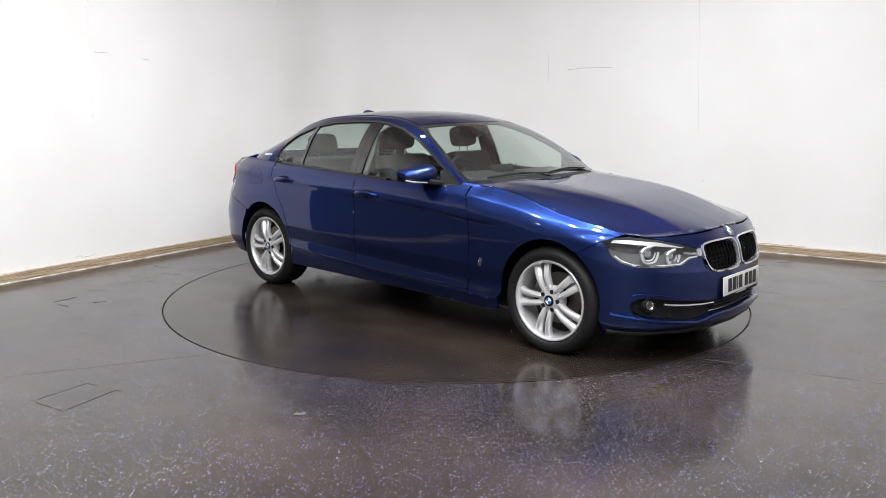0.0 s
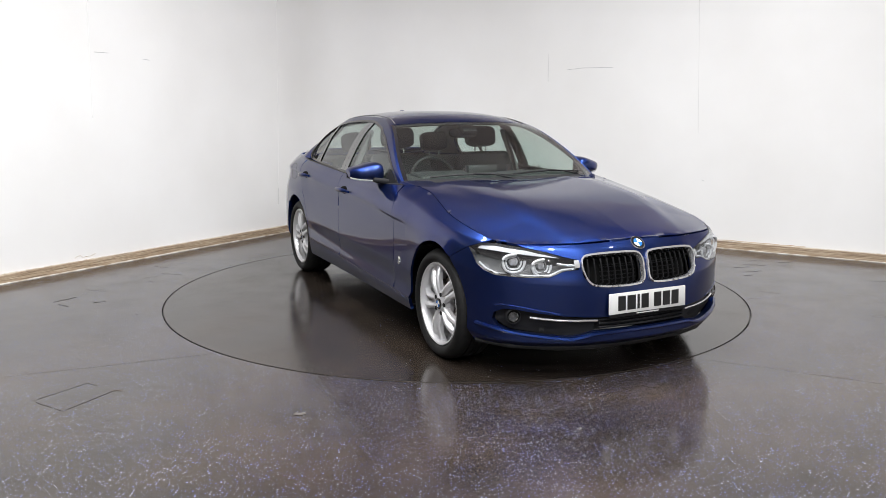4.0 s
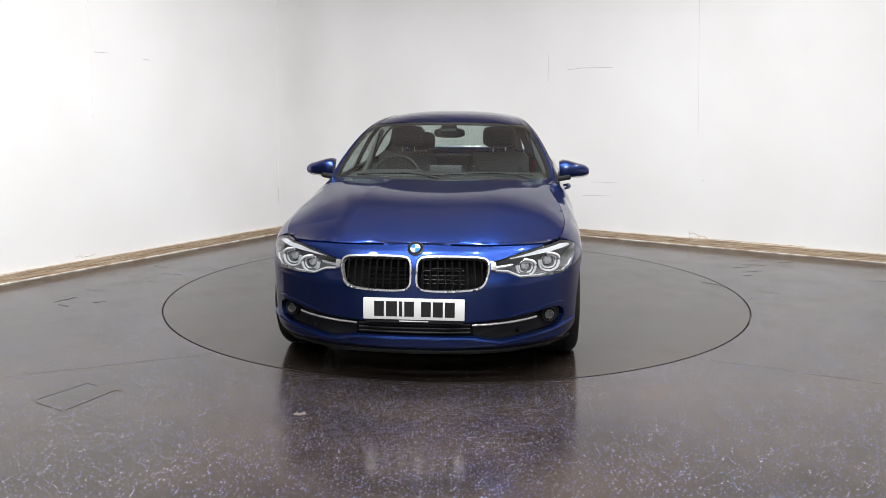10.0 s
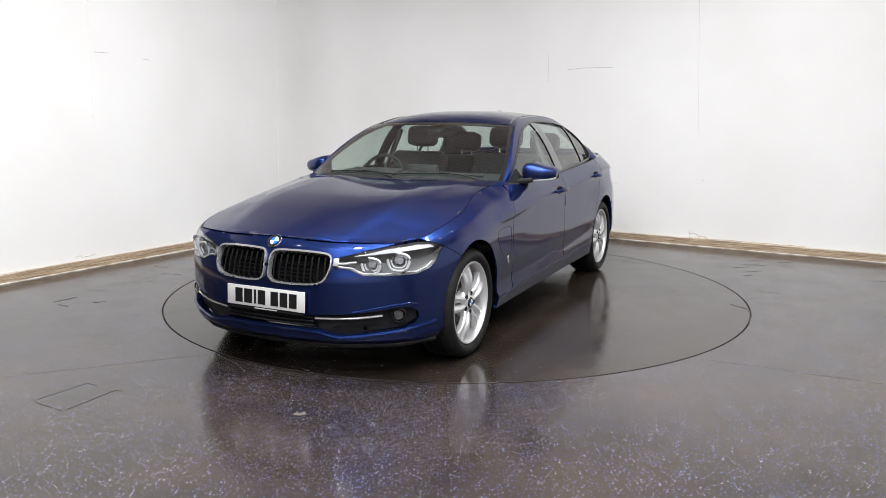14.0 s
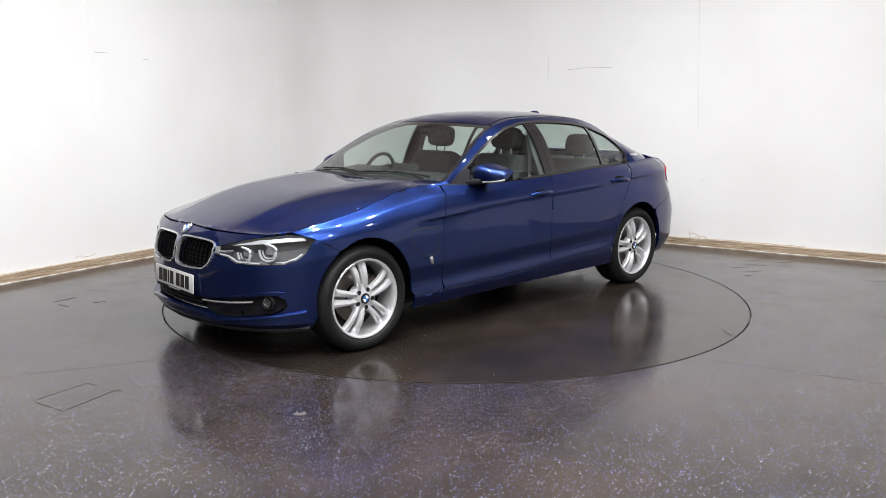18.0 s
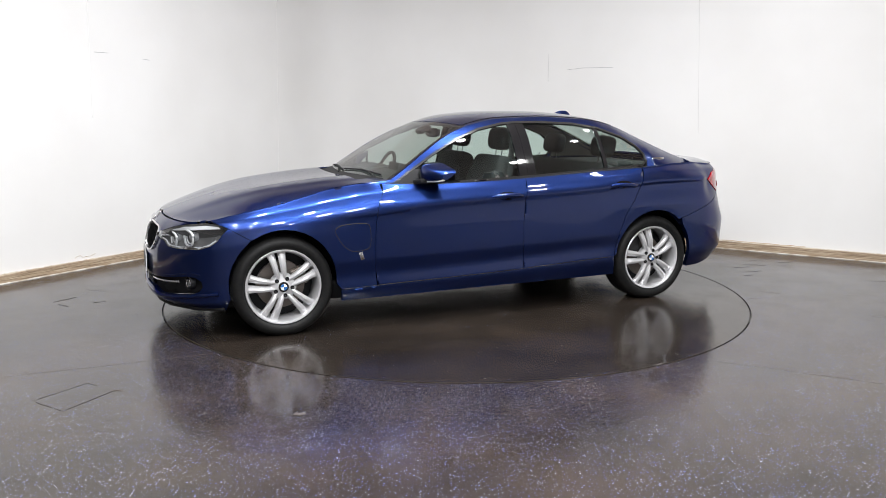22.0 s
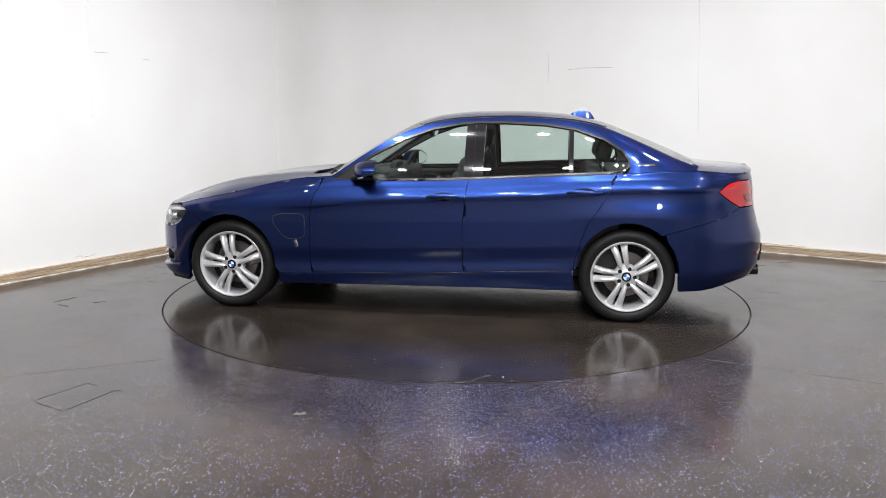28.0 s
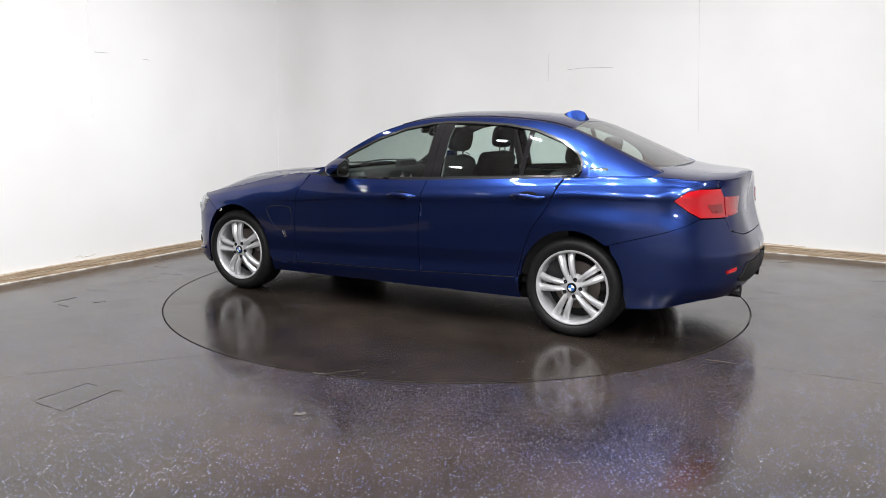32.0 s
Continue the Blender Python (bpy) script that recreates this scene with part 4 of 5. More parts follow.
# lower intake: recess, slats, bright strips, fog lamps
intake = child("lower_intake", panel_mesh("lower_intake", hull, INTAKE, BLACK, gap=-.004, lift=-.05, thick=.0, step=.03), front_bumper, "matt black lower intake")
for z in (.295, .315, .335):
    bm = bmesh.new()
    tube(bm, [on_hull(sg * sy(y), z, -.012) for y, sg in ((.29, -1), (.15, -1), (.001, 1), (.15, 1), (.29, 1))], .0055, 6)
    part("intake_slat", bm, BLACK, CAR, "black intake slat")
bm = bmesh.new()
tube(bm, [on_hull(s, z, -.008) for s, z in ((sy(.30), .334), (sy(.40), .336), (sy(.50), .341), (sy(.58), .348), (sy(.635), .355))], .0065, 8)
pair("chrome_strip", bm, BRIGHT, front_bumper, "bright chrome strip")
bm = bmesh.new()
vs = []
for s, z in ((sy(.31), .338), (sy(.45), .352), (sy(.60), .382), (sy(.68), .40), (sx(1.905), .40), (sx(1.89), .33), (sy(.72), .288), (sy(.45), .245), (sy(.31), .262)):
    vs.append(bm.verts.new(on_hull(s, z, -.028)))
bm.faces.new(vs)
pair("intake_insert", bm, BLACK, front_bumper, "black plastic insert")
pf, nf = frame_at(sy(.705), .355)
turn = Matrix.Translation(pf - nf * .012) @ Vector((.94, .34, 0)).to_track_quat("Y", "Z").to_matrix().to_4x4()
bm = bmesh.new()
lathe(bm, [(.040, -.03), (.041, .004), (.037, .006), (.030, -.012), (.001, -.014)], 32)
bm.transform(turn)
pair("fog_lamp", bm, BLACK, front_bumper, "round fog lamp in a black bezel")
bm = bmesh.new()
lathe(bm, [(.028, .0), (.022, -.010), (.001, -.012)], 28)
bm.transform(turn)
pair("fog_reflector", bm, LAMP_GREY, CAR, "grey fog lamp reflector")
bm = bmesh.new()
lathe(bm, [(.029, .001), (.0265, .006), (.023, .001)], 28)
bm.transform(turn)
pair("fog_ring", bm, CHROME, CAR, "chrome fog lamp ring")
bm = bmesh.new()
lathe(bm, [(.029, .001), (.021, .006), (.001, .008)], 28)
bm.transform(turn)
pair("fog_lens", bm, LENS, CAR, "clear fog lamp lens")
# bumper lip
bm = bmesh.new()
pts = [(sx(1.80), .300), (sx(1.86), .292), (sy(.77), .285), (sy(.70), .270), (sy(.62), .258), (sy(.52), .246), (sy(.44), .238), (sy(.38), .248), (sy(.31), .262), (sy(.15), .266), (0, .266)]
pts = pts + [(-s, z) for s, z in pts[::-1][1:]]
tube(bm, [on_hull(s, z, .002) for s, z in pts], .0135, 8)
part("splitter_lip", bm, PAINT, front_bumper, "blue bumper lip")
bm = bmesh.new()
pts = [(sx(1.78), .195), (sy(.72), .19), (sy(.5), .178), (sy(.3), .182), (0, .182)]
pts = pts + [(-s, z) for s, z in pts[::-1][1:]]
tube(bm, [on_hull(s, max(z, zb(abs(s))), .0) for s, z in pts], .016, 8)
part("lower_splitter", bm, BLACK, front_bumper, "black splitter edge")
# eyebrow crease over the intake
bm = bmesh.new()
tube(bm, [on_hull(s, z, .0005) for s, z in ((sy(.50), .376), (sy(.60), .396), (sy(.68), .412), (sy(.75), .418), (sx(1.90), .412))], .005, 8)
pair("intake_brow", bm, PAINT, front_bumper)

# number plate: its characters are plain bars
bm = bmesh.new()
box(bm, (.008, .520, .111), (0, 0, 0), bevel=.003)
PLATE_M = pose(2.196, 0.003, .422, 0, -3, 0)
plate = part("number_plate", bm, WHITE, CAR, "white number plate with black bars", PLATE_M)
yb = .203
for wd, gap in ((.050, .011), (.056, .011), (.016, .011), (.050, .036), (.050, .011), (.050, .011), (.050, 0)):
    bm = bmesh.new()
    box(bm, (.002, wd, .078), (.0045, -yb + wd / 2, 0), bevel=.0006, seg=1)
    part("plate_bar", bm, LETTER, plate)
    yb -= wd + gap
bm = bmesh.new()
box(bm, (.006, .50, .020), (0, 0, 0), bevel=.002)
holder = part("plate_holder", bm, BLACK, CAR, "black plate holder with a white bar", pose(2.194, .003, .358, 0, -3, 0))
bm = bmesh.new()
box(bm, (.002, .15, .006), (.0035, 0, 0))
part("holder_bar", bm, WHITE, holder)

# ---- cabin outside: cowl, wipers, mirrors, handles, seams ----
def cowl(a, b):
    a, b = np.broadcast_arrays(np.asarray(a, float), np.asarray(b, float))
    y1 = a * .70
    front = bonnet(np.interp(np.abs(y1), (0, .25, .45, .62, .70), (.905, .90, .885, .85, .80)), y1)
    front[..., 2] -= .030
    rear = cabin_top(np.full_like(a, .79), a * .98)
    return front + (rear - front) * b[..., None]


def corner(c, b):
    """The painted piece between bonnet, wing and windscreen pillar: c from the wing's top edge inwards, b rearwards."""
    c, b = np.broadcast_arrays(np.asarray(c, float), np.asarray(b, float))
    k = np.clip(c, 0, 1)
    front = bonnet(.862 - .010 * k, .735 - .135 * k)
    rear = cabin_top(np.full_like(k, .80), 1.0 - .22 * k)
    inner = front + (rear - front) * b[..., None]
    wing_x = inner[..., 0]
    wing_top = np.stack([wing_x, np.interp(wing_x, TOP_P[:, 0], TOP_P[:, 1]) - .002, TOPLINE(wing_x) - .001], -1)
    f = np.clip(-c, 0, 1)[..., None]
    return inner + (wing_top - inner) * f


panel("cowl", cowl, [(-.9, 0), (.9, 0), (.9, 1), (-.9, 1)], BLACK, CAR, "black plastic cowl under the windscreen", gap=0.0, step=.08)
panel("wing_corner", corner, [(-1, 0), (1, 0), (1, 1), (-1, 1)], PAINT, CAR, both=True, gap=0.0, step=.12, flip=True, thick=.004)
for y0, y1, u in ((-.56, .02, .775), (.02, .60, .765)):
    bm = bmesh.new()
    pts = [Vector(cabin_top(np.array(u - .02 * math.sin(math.pi * f)), np.array((y0 + (y1 - y0) * f) / .74)).reshape(3)) + Vector((.008, 0, .005)) for f in np.linspace(0, 1, 9)]
    tube(bm, pts, .006, 6)
    tube(bm, [pts[-1] + Vector((.03, -.02, -.02)), pts[6] + Vector((.012, 0, .0)), pts[4] + Vector((0, 0, .005))], .006, 6)
    part("wiper", bm, BLACK, CAR, "black wiper arm and blade")


MIRROR_TOP = Curve((.812, 1.066), (.84, 1.078), (.90, 1.068), (.96, 1.050), (1.0, 1.040), (1.024, 1.020))
MIRROR_LOW = Curve((.812, .950), (.84, .942), (.92, .950), (1.0, .962), (1.024, .974))
MIRROR_NOSE = Curve((.812, .462), (.84, .474), (.92, .458), (.98, .430), (1.024, .385))
MIRROR_BACK = Curve((.812, .335), (1.024, .292))


def mirror_point(y, a, grow=0.0):
    """The mirror shell: a place across the car, and an angle from its underside (-90) over the nose to its top (90)."""
    zt, zl, xf, xb = float(MIRROR_TOP(y)) + grow, float(MIRROR_LOW(y)) - grow, float(MIRROR_NOSE(y)) + grow, float(MIRROR_BACK(y))
    c, k = math.cos(radians(a)), math.sin(radians(a))
    return Vector((xb + (xf - xb) * abs(c) ** .6, y, (zt + zl) / 2 + (zt - zl) / 2 * math.copysign(abs(k) ** .65, k)))


def mirror_shell(a0, a1, grow=0.0, k=12):
    bm = bmesh.new()
    rows = [[bm.verts.new(mirror_point(y, a0 + (a1 - a0) * j / k, grow)) for j in range(k + 1)] for y in (.812, .820, .84, .87, .90, .93, .96, .985, 1.005, 1.017, 1.024)]
    for a, b in zip(rows, rows[1:]):
        for j in range(k):
            bm.faces.new((a[j], a[j + 1], b[j + 1], b[j]))
    bm.faces.new(rows[0])
    bm.faces.new(rows[-1][::-1])
    return bm


mirrors = pair("door_mirror", mirror_shell(-58, 90), PAINT, CAR, "blue door mirror with a black foot")
pair("mirror_foot", mirror_shell(-90, -61), BLACK, mirrors, "black mirror underside")
back_ring = [(y, 90) for y in np.linspace(.82, 1.018, 9)] + [(y, -90) for y in np.linspace(1.018, .82, 9)]
for nm, m, shrink, dx, lab in (("mirror_rim", BLACK, 1.0, .0, ""), ("mirror_glass", CHROME, .86, -.004, "mirror glass")):
    bm = bmesh.new()
    mid = sum((mirror_point(y, a) for y, a in back_ring), Vector()) / len(back_ring)
    bm.faces.new([bm.verts.new(mid + (mirror_point(y, a) - mid) * shrink + Vector((dx + .003, 0, 0))) for y, a in back_ring])
    pair(nm, bm, m, mirrors, lab)
bm = bmesh.new()
tube(bm, [mirror_point(y, -46, .001) for y in np.linspace(.865, 1.018, 14)], .0065, 8)
pair("indicator", bm, LAMP_WHITE, mirrors, "white indicator strip")
bm = bmesh.new()
vs = box(bm, (.15, .13, .034), (.43, .815, .954), (8, 0, 14), .012, 2)
pair("mirror_arm", bm, BLACK, mirrors, "black mirror arm")
bm = bmesh.new()
tri = [(.655, .940), (.46, .945), (.455, 1.03), (.50, 1.035)]
panel("mirror_sail", cabin_side, tri, BLACK, front_doors, "black mirror sail panel", both=True, flip=True, gap=0.0, step=.04, lift=.001)

for doors, hx, hz in ((front_doors, -.155, .838), (rear_doors, -1.107, .886)):
    ring = round_off([(sx(hx) + .125 * math.cos(a), hz - .002 + .024 * math.sin(a) * (1.5 if abs(math.cos(a)) < .6 else .8)) for a in np.linspace(0, 2 * math.pi, 17)[:-1]], 1)
    cups = panel("handle_cup", hull, ring, PAINT, doors, "recessed handle cup", both=True, lift=.0006, thick=0.0, gap=0.0, step=.02)
    # black oval laid on the door: the cup's shade as colour, no hollow
    oval = [(sx(hx) + .074 * math.cos(a), hz + .001 + .028 * math.sin(a)) for a in np.linspace(0, 2 * math.pi, 21)[:-1]]
    panel("handle_shade", hull, oval, LINER_BLACK, doors, "flat black oval for the shade in the handle cup", both=True, lift=.0016, thick=0.0, gap=0.0, step=.02)
    bm = bmesh.new()
    k = 13
    pts = [on_hull(sx(hx) + .118 * f, hz - .002 + .002 * f, .004 + .036 * (1 - abs(f) ** 3)) for f in np.linspace(-1, 1, k)]
    rings = []
    for i, p in enumerate(pts):
        f = abs(2 * i / (k - 1) - 1)
        hh = .0165 * (1 - .55 * f ** 3)
        rings.append([bm.verts.new(p + Vector((0, .011 * math.cos(a), hh * math.sin(a)))) for a in np.linspace(0, 2 * math.pi, 13)[:-1]])
    for a, b in zip(rings, rings[1:]):
        for j in range(12):
            bm.faces.new((a[j], a[(j + 1) % 12], b[(j + 1) % 12], b[j]))
    bm.faces.new(rings[0])
    bm.faces.new(rings[-1][::-1])
    pair("door_handle", bm, PAINT, doors, "blue bar handle")

# belt seal, and a thin bar added for the highlight along the sill crease
bm = bmesh.new()
tube(bm, [on_hull(sx(x), top_line(x) - .002, -.012) + Vector((0, 0, .003)) for x in np.linspace(.70, -1.36, 60)], .0115, 8)
pair("belt_seal", bm, BLACK, CAR, "black belt seal")
bm = bmesh.new()
tube(bm, [on_hull(sx(x), sill(x) + .006, .0) for x in np.linspace(1.02, -1.04, 30)], .0014, 5)
pair("sill_highlight", bm, SATIN, CAR)
# flaps: a dark joint round each
def joint(loop, sgn, name, label):
    bm = bmesh.new()
    tube(bm, [Vector((1, sgn, 1)) * on_hull(s, z, -.0008) for s, z in resample(loop, .02)], .0026, 5, closed=True)
    return part(name, bm, CRACK, CAR, label)


joint(round_off(side((1.078, .655), (1.055, .690), (.97, .702), (.86, .700), (.835, .682), (.832, .536), (.90, .522), (.965, .519), (1.02, .56)), 2), 1, "charge_flap", "flush charging flap joint")
joint(round_off(side((-1.43, .95), (-1.60, .955), (-1.615, .93), (-1.62, .85), (-1.60, .825), (-1.45, .825), (-1.425, .85)), 2), -1, "fuel_flap", "flush fuel flap joint")
p, nn = frame_at(sx(.90), .489)
bm = bmesh.new()
box(bm, (.026, .004, .052), (0, 0, 0), (0, 18, 0), .0015)
bm.transform(Matrix.Translation(p + nn * .001))
pair("wing_badge", bm, CHROME, CAR, "small chrome wing badge")
bm = bmesh.new()
pb = cabin_side(np.array(-1.515), np.array(1.063)).reshape(3)
box(bm, (.115, .004, .018), (pb[0], pb[1] + .001, pb[2]), (28, 0, 6), .0015)
pair("pillar_badge", bm, CHROME, CAR, "chrome badge bar")
# roof fin
bm = bmesh.new()
zf = lambda x: float(CENTRE_Z(x))
secs = []
for f in np.linspace(0, 1, 9):
    x = -1.005 - .185 * f
    h = .060 * (1 - (1 - min(1, f * 1.25)) ** 2) * (1 if f < .85 else 1 - .5 * (f - .85) / .15)
    w = .030 * (1 - .35 * f)
    b = zf(x) - .008
    secs.append([bm.verts.new((x + .006 * k, y, z)) for k, (y, z) in enumerate(((-w, b), (-w * .6, b + h * .55), (-.006, b + h), (.006, b + h), (w * .6, b + h * .55), (w, b)))])
for a, b in zip(secs, secs[1:]):
    for j in range(5):
        bm.faces.new((a[j], a[j + 1], b[j + 1], b[j]))
bm.faces.new(secs[-1])
part("roof_fin", bm, PAINT, CAR, "blue shark-fin aerial")
# roof ditch joints
bm = bmesh.new()
tube(bm, [Vector(cabin_top(np.array(u), np.array(.925)).reshape(3)) + Vector((0, 0, .0005)) for u in np.linspace(.13, -1.2, 24)], .004, 5)
pair("roof_moulding", bm, GLOSS, CAR, "black roof moulding")

# tail: lamp inner shade, reflector, exhaust, valance, boot lip
panel("lamp_shade", hull, [(syr(.70), .868), (syr(.60), .872), (syr(.59), .815), (syr(.67), .818)], DARK_RED, tails, "dark red lamp insert", both=True, lift=.010, step=.012)
panel("rear_reflector", hull, [(syr(.60), .470), (syr(.50), .485), (syr(.50), .456), (syr(.59), .444)], RED, CAR, "red bumper reflector", both=True, lift=.004, step=.02)
VAL = [(syr(.47), .41), (syr(.42), .43), (syr(.37), .49), (R0, .50), (R0, .37), (syr(.36), .37), (syr(.46), .385)]
panel("valance", hull, VAL, BLACK, CAR, "black rear valance", both=True, lift=.010, step=.03)
bm = bmesh.new()
lathe(bm, [(.030, -.10), (.037, -.10), (.037, .06), (.033, .06), (.031, -.09), (.001, -.09)], 24)
bm.transform(pose(-2.29, .40, .31, 0, 0, 90))
pair("tailpipe", bm, SATIN, CAR, "dark metal tailpipe")
bm = bmesh.new()
tube(bm, [Vector((1, 1 if y > 0 else -1, 1)) * on_hull(syr(abs(y)), float(ROWS[-1][0](syr(abs(y)))) - .004, -.002) for y in np.linspace(-.58, .58, 17)], .007, 8)
part("boot_lip", bm, PAINT, CAR, "blue boot lid lip")

# ---- cabin inside ----
LINER = top_run(.70, -1.90, 24, -.004) + [(sx(x), .80) for x in np.linspace(-1.90, .70, 20)]
panel("body_lining", hull, LINER, DASH, CAR, "black inner body lining", both=True, lift=-.03, thick=.0, gap=0.0, step=.05)
child("headliner", panel_mesh("headliner", cabin_top, rect(.12, -1.21, .97), HEADLINER, gap=0.0, step=.1, lift=-.03, thick=0), CAR, "pale headliner")
panel("pillar_trim", cabin_side, BAND, HEADLINER, CAR, "grey pillar trim", both=True, lift=-.024, thick=.0, gap=.004, step=.05, flip=True)
for u0, u1, w in ((.80, .14, .958), (-1.22, -1.90, .91)):
    fr = [(u0, w), (u0, 1.0), (u1, 1.0), (u1, w)]
    panel("screen_trim", cabin_top, fr, HEADLINER, CAR, lift=-.022, thick=0, step=.06, gap=0.0)
    panel("screen_trim", cabin_top, [(a, -b) for a, b in fr], HEADLINER, CAR, lift=-.022, thick=0, step=.06, gap=0.0)
bm = bmesh.new()
tube(bm, [Vector(cabin_top(np.array(.155), np.array(v)).reshape(3)) - Vector((0, 0, .012)) for v in np.linspace(-.93, .93, 13)], .018, 6, flat=.5)
part("screen_frit", bm, BLACK, CAR, "black windscreen border")
bm = bmesh.new()
vs = box(bm, (.58, 1.44, .22), (.56, 0, .855), (0, 4, 0), .05, 3)
box(bm, (.20, .42, .05), (.46, -.37, .965), (0, 8, 0), .02, 3)
box(bm, (.05, .24, .09), (.36, 0, .985), (0, -12, 0), .008, 2)
part("dashboard", bm, DASH, CAR, "black dashboard")
for sgn in (1, -1):
    bm = bmesh.new()
    box(bm, (2.1, .05, .55), (-.30, sgn * .77, .63), (0, 0, 0), .02, 2)
    box(bm, (1.9, .10, .05), (-.30, sgn * .755, .905), (0, 1.3, 0), .02, 2)
    part("door_lining", bm, DASH, CAR, "black door lining")
bm = bmesh.new()
box(bm, (2.4, 1.5, .06), (-.4, 0, .32), (0, 0, 0), .01, 1)
box(bm, (1.0, .26, .30), (-.05, 0, .47), (0, 0, 0), .04, 2)
part("cabin_floor", bm, DASH, CAR)
bm = bmesh.new()
ring = [(.0, .175 * math.cos(a), .175 * math.sin(a)) for a in np.linspace(0, 2 * math.pi, 37)[:-1]]
tube(bm, ring, .014, 8, closed=True)
for a in (-90, 10, 170):
    tube(bm, [(0.02, 0, 0), (0, .17 * math.cos(radians(a)), .17 * math.sin(radians(a)))], .014, 6)
ellipsoid(bm, (.02, 0, 0), (.035, .065, .06), 2.6)
bm.transform(pose(.335, -.37, .925, 0, -22, 0))
part("steering_wheel", bm, BLACK, CAR, "black steering wheel")


def seat(x, y, width, rake, top, headrest, label):
    bm = bmesh.new()
    box(bm, (.50, width, .16), (x + .25, y, .52), (0, -6, 0), .05, 3)
    ob = part("seat", bm, FABRIC, CAR, label)
    bm = bmesh.new()
    hgt = top - .56
    box(bm, (.15, width - .02, hgt), (x - math.tan(radians(rake)) * hgt / 2, y, .56 + hgt / 2), (0, -rake, 0), .055, 4)
    for sgn in (-1, 1):
        box(bm, (.14, .09, hgt * .75), (x + .03 - math.tan(radians(rake)) * hgt * .45, y + sgn * (width / 2 - .05), .56 + hgt * .42), (0, -rake, sgn * 14), .035, 3)
    part("backrest", bm, FABRIC, ob, "grey cloth backrest")
    for hy in headrest:
        hx = x - math.tan(radians(rake)) * (hgt + .10)
        bm = bmesh.new()
        ellipsoid(bm, (hx, hy, top + .115), (.055, .135, .085), 3.6, 24, 14, (0, -rake * .6, 0))
        part("headrest", bm, FABRIC, ob, "padded headrest")
        for dy in (-.05, .05):
            bm = bmesh.new()
            tube(bm, [(hx + .012, hy + dy, top - .04), (hx, hy + dy, top + .06)], .006, 6)
            part("headrest_post", bm, CHROME, ob, "chrome headrest post")
    return ob


seat(-.16, .37, .50, 16, 1.10, (.37,), "dark grey cloth front seat")
seat(-.16, -.37, .50, 16, 1.10, (-.37,), "dark grey cloth front seat")
seat(-1.02, 0, 1.26, 22, 1.03, (.38, -.38), "dark grey cloth rear bench")
bm = bmesh.new()
box(bm, (.62, 1.20, .03), (-1.58, 0, .985), (0, 0, 0), .01, 1)
part("parcel_shelf", bm, FABRIC, CAR, "dark parcel shelf")
bm = bmesh.new()
ellipsoid(bm, (.06, 0, 1.255), (.022, .118, .036), 3.2, 24, 12, (0, -8, 0))
tube(bm, [(.07, 0, 1.262), (.13, 0, 1.29)], .020, 8)
box(bm, (.10, .12, .04), (.135, 0, 1.282), (0, 30, 0), .012, 2)
part("interior_mirror", bm, BLACK, CAR, "black interior mirror")
bm = bmesh.new()
box(bm, (.004, .20, .05), (.037, 0, 1.255), (0, -8, 0), .001)
part("mirror_glass", bm, CHROME, CAR, "interior mirror glass")
for sgn in (1, -1):
    bm = bmesh.new()
    box(bm, (.05, .04, .40), (-.355, sgn * .665, 1.09), (sgn * 25, 3, 0), .015, 2)
    part("pillar_lining", bm, HEADLINER, CAR, "grey centre pillar lining")
    bm = bmesh.new()
    tube(bm, [(-.33, sgn * .60, 1.24), (-.30, sgn * .645, 1.10), (-.26, sgn * .69, .85)], .022, 6, flat=.2)
    part("seat_belt", bm, FABRIC, CAR, "dark seat belt")


# ---- marks on the walls and the floor ----
EYE_XY = Vector((-0.0983, -6.1797))


def wall_mark(k, pts, radius, m, name, label):
    """A thin line on a wall run: (distance along the run, height) points."""
    a, b = WALL_LINE[k], WALL_LINE[k + 1]
    d = (b - a).normalized()
    nrm = Vector((d.y, -d.x))
    bm = bmesh.new()
    place, parent = [], bpy.data.objects[names[k]]
    for u, z in pts:
        p = a + d * u
        if k == 3 and u < 1.0:                       # the run starts with a rounded corner
            parent = bpy.data.objects["wall_corner"]
            for q, r in zip(curve_pts[1], curve_pts[1][1:]):
                e, w = r - q, p - EYE_XY
                den = w.x * e.y - w.y * e.x
                f = ((q.x - EYE_XY.x) * e.y - (q.y - EYE_XY.y) * e.x) / den
                g = ((q.x - EYE_XY.x) * w.y - (q.y - EYE_XY.y) * w.x) / den
                if -.001 <= g <= 1.001:
                    p, z = EYE_XY + w * f, 1.41 + (z - 1.41) * f
                    break
        place.append(Vector((*(p + nrm * .0012), z)))
    tube(bm, place, radius, 6)
    return part(name, bm, m, parent, label)


FILLER = mat("filler_line", (0.87, 0.865, 0.85), 0.5)
JOINT = mat("wall_joint", (0.60, 0.59, 0.58), 0.7)
RUST = mat("damp_stain", (0.50, 0.36, 0.22), 0.8)
speckle(RUST, 60.0, 4.0, 0.3, 0.7, ((0.36, 0.24, 0.13), (0.66, 0.56, 0.44)))
PEEL = mat("peeling_plaster", (0.66, 0.62, 0.55), 0.85)
speckle(PEEL, 45.0, 5.0, 0.3, 0.7, ((0.52, 0.46, 0.38), (0.76, 0.74, 0.70)))
rng = random.Random(4)
wob = lambda pts, amp: [(u + rng.uniform(-amp, amp), z + rng.uniform(-amp, amp)) for u, z in pts]
line = lambda a, b, n: [(a[0] + (b[0] - a[0]) * i / n, a[1] + (b[1] - a[1]) * i / n) for i in range(n + 1)]
wall_mark(1, line((1.369, 2.94), (1.326, 1.349), 12), .0030, FILLER, "panel_joint", "white filled panel joint")
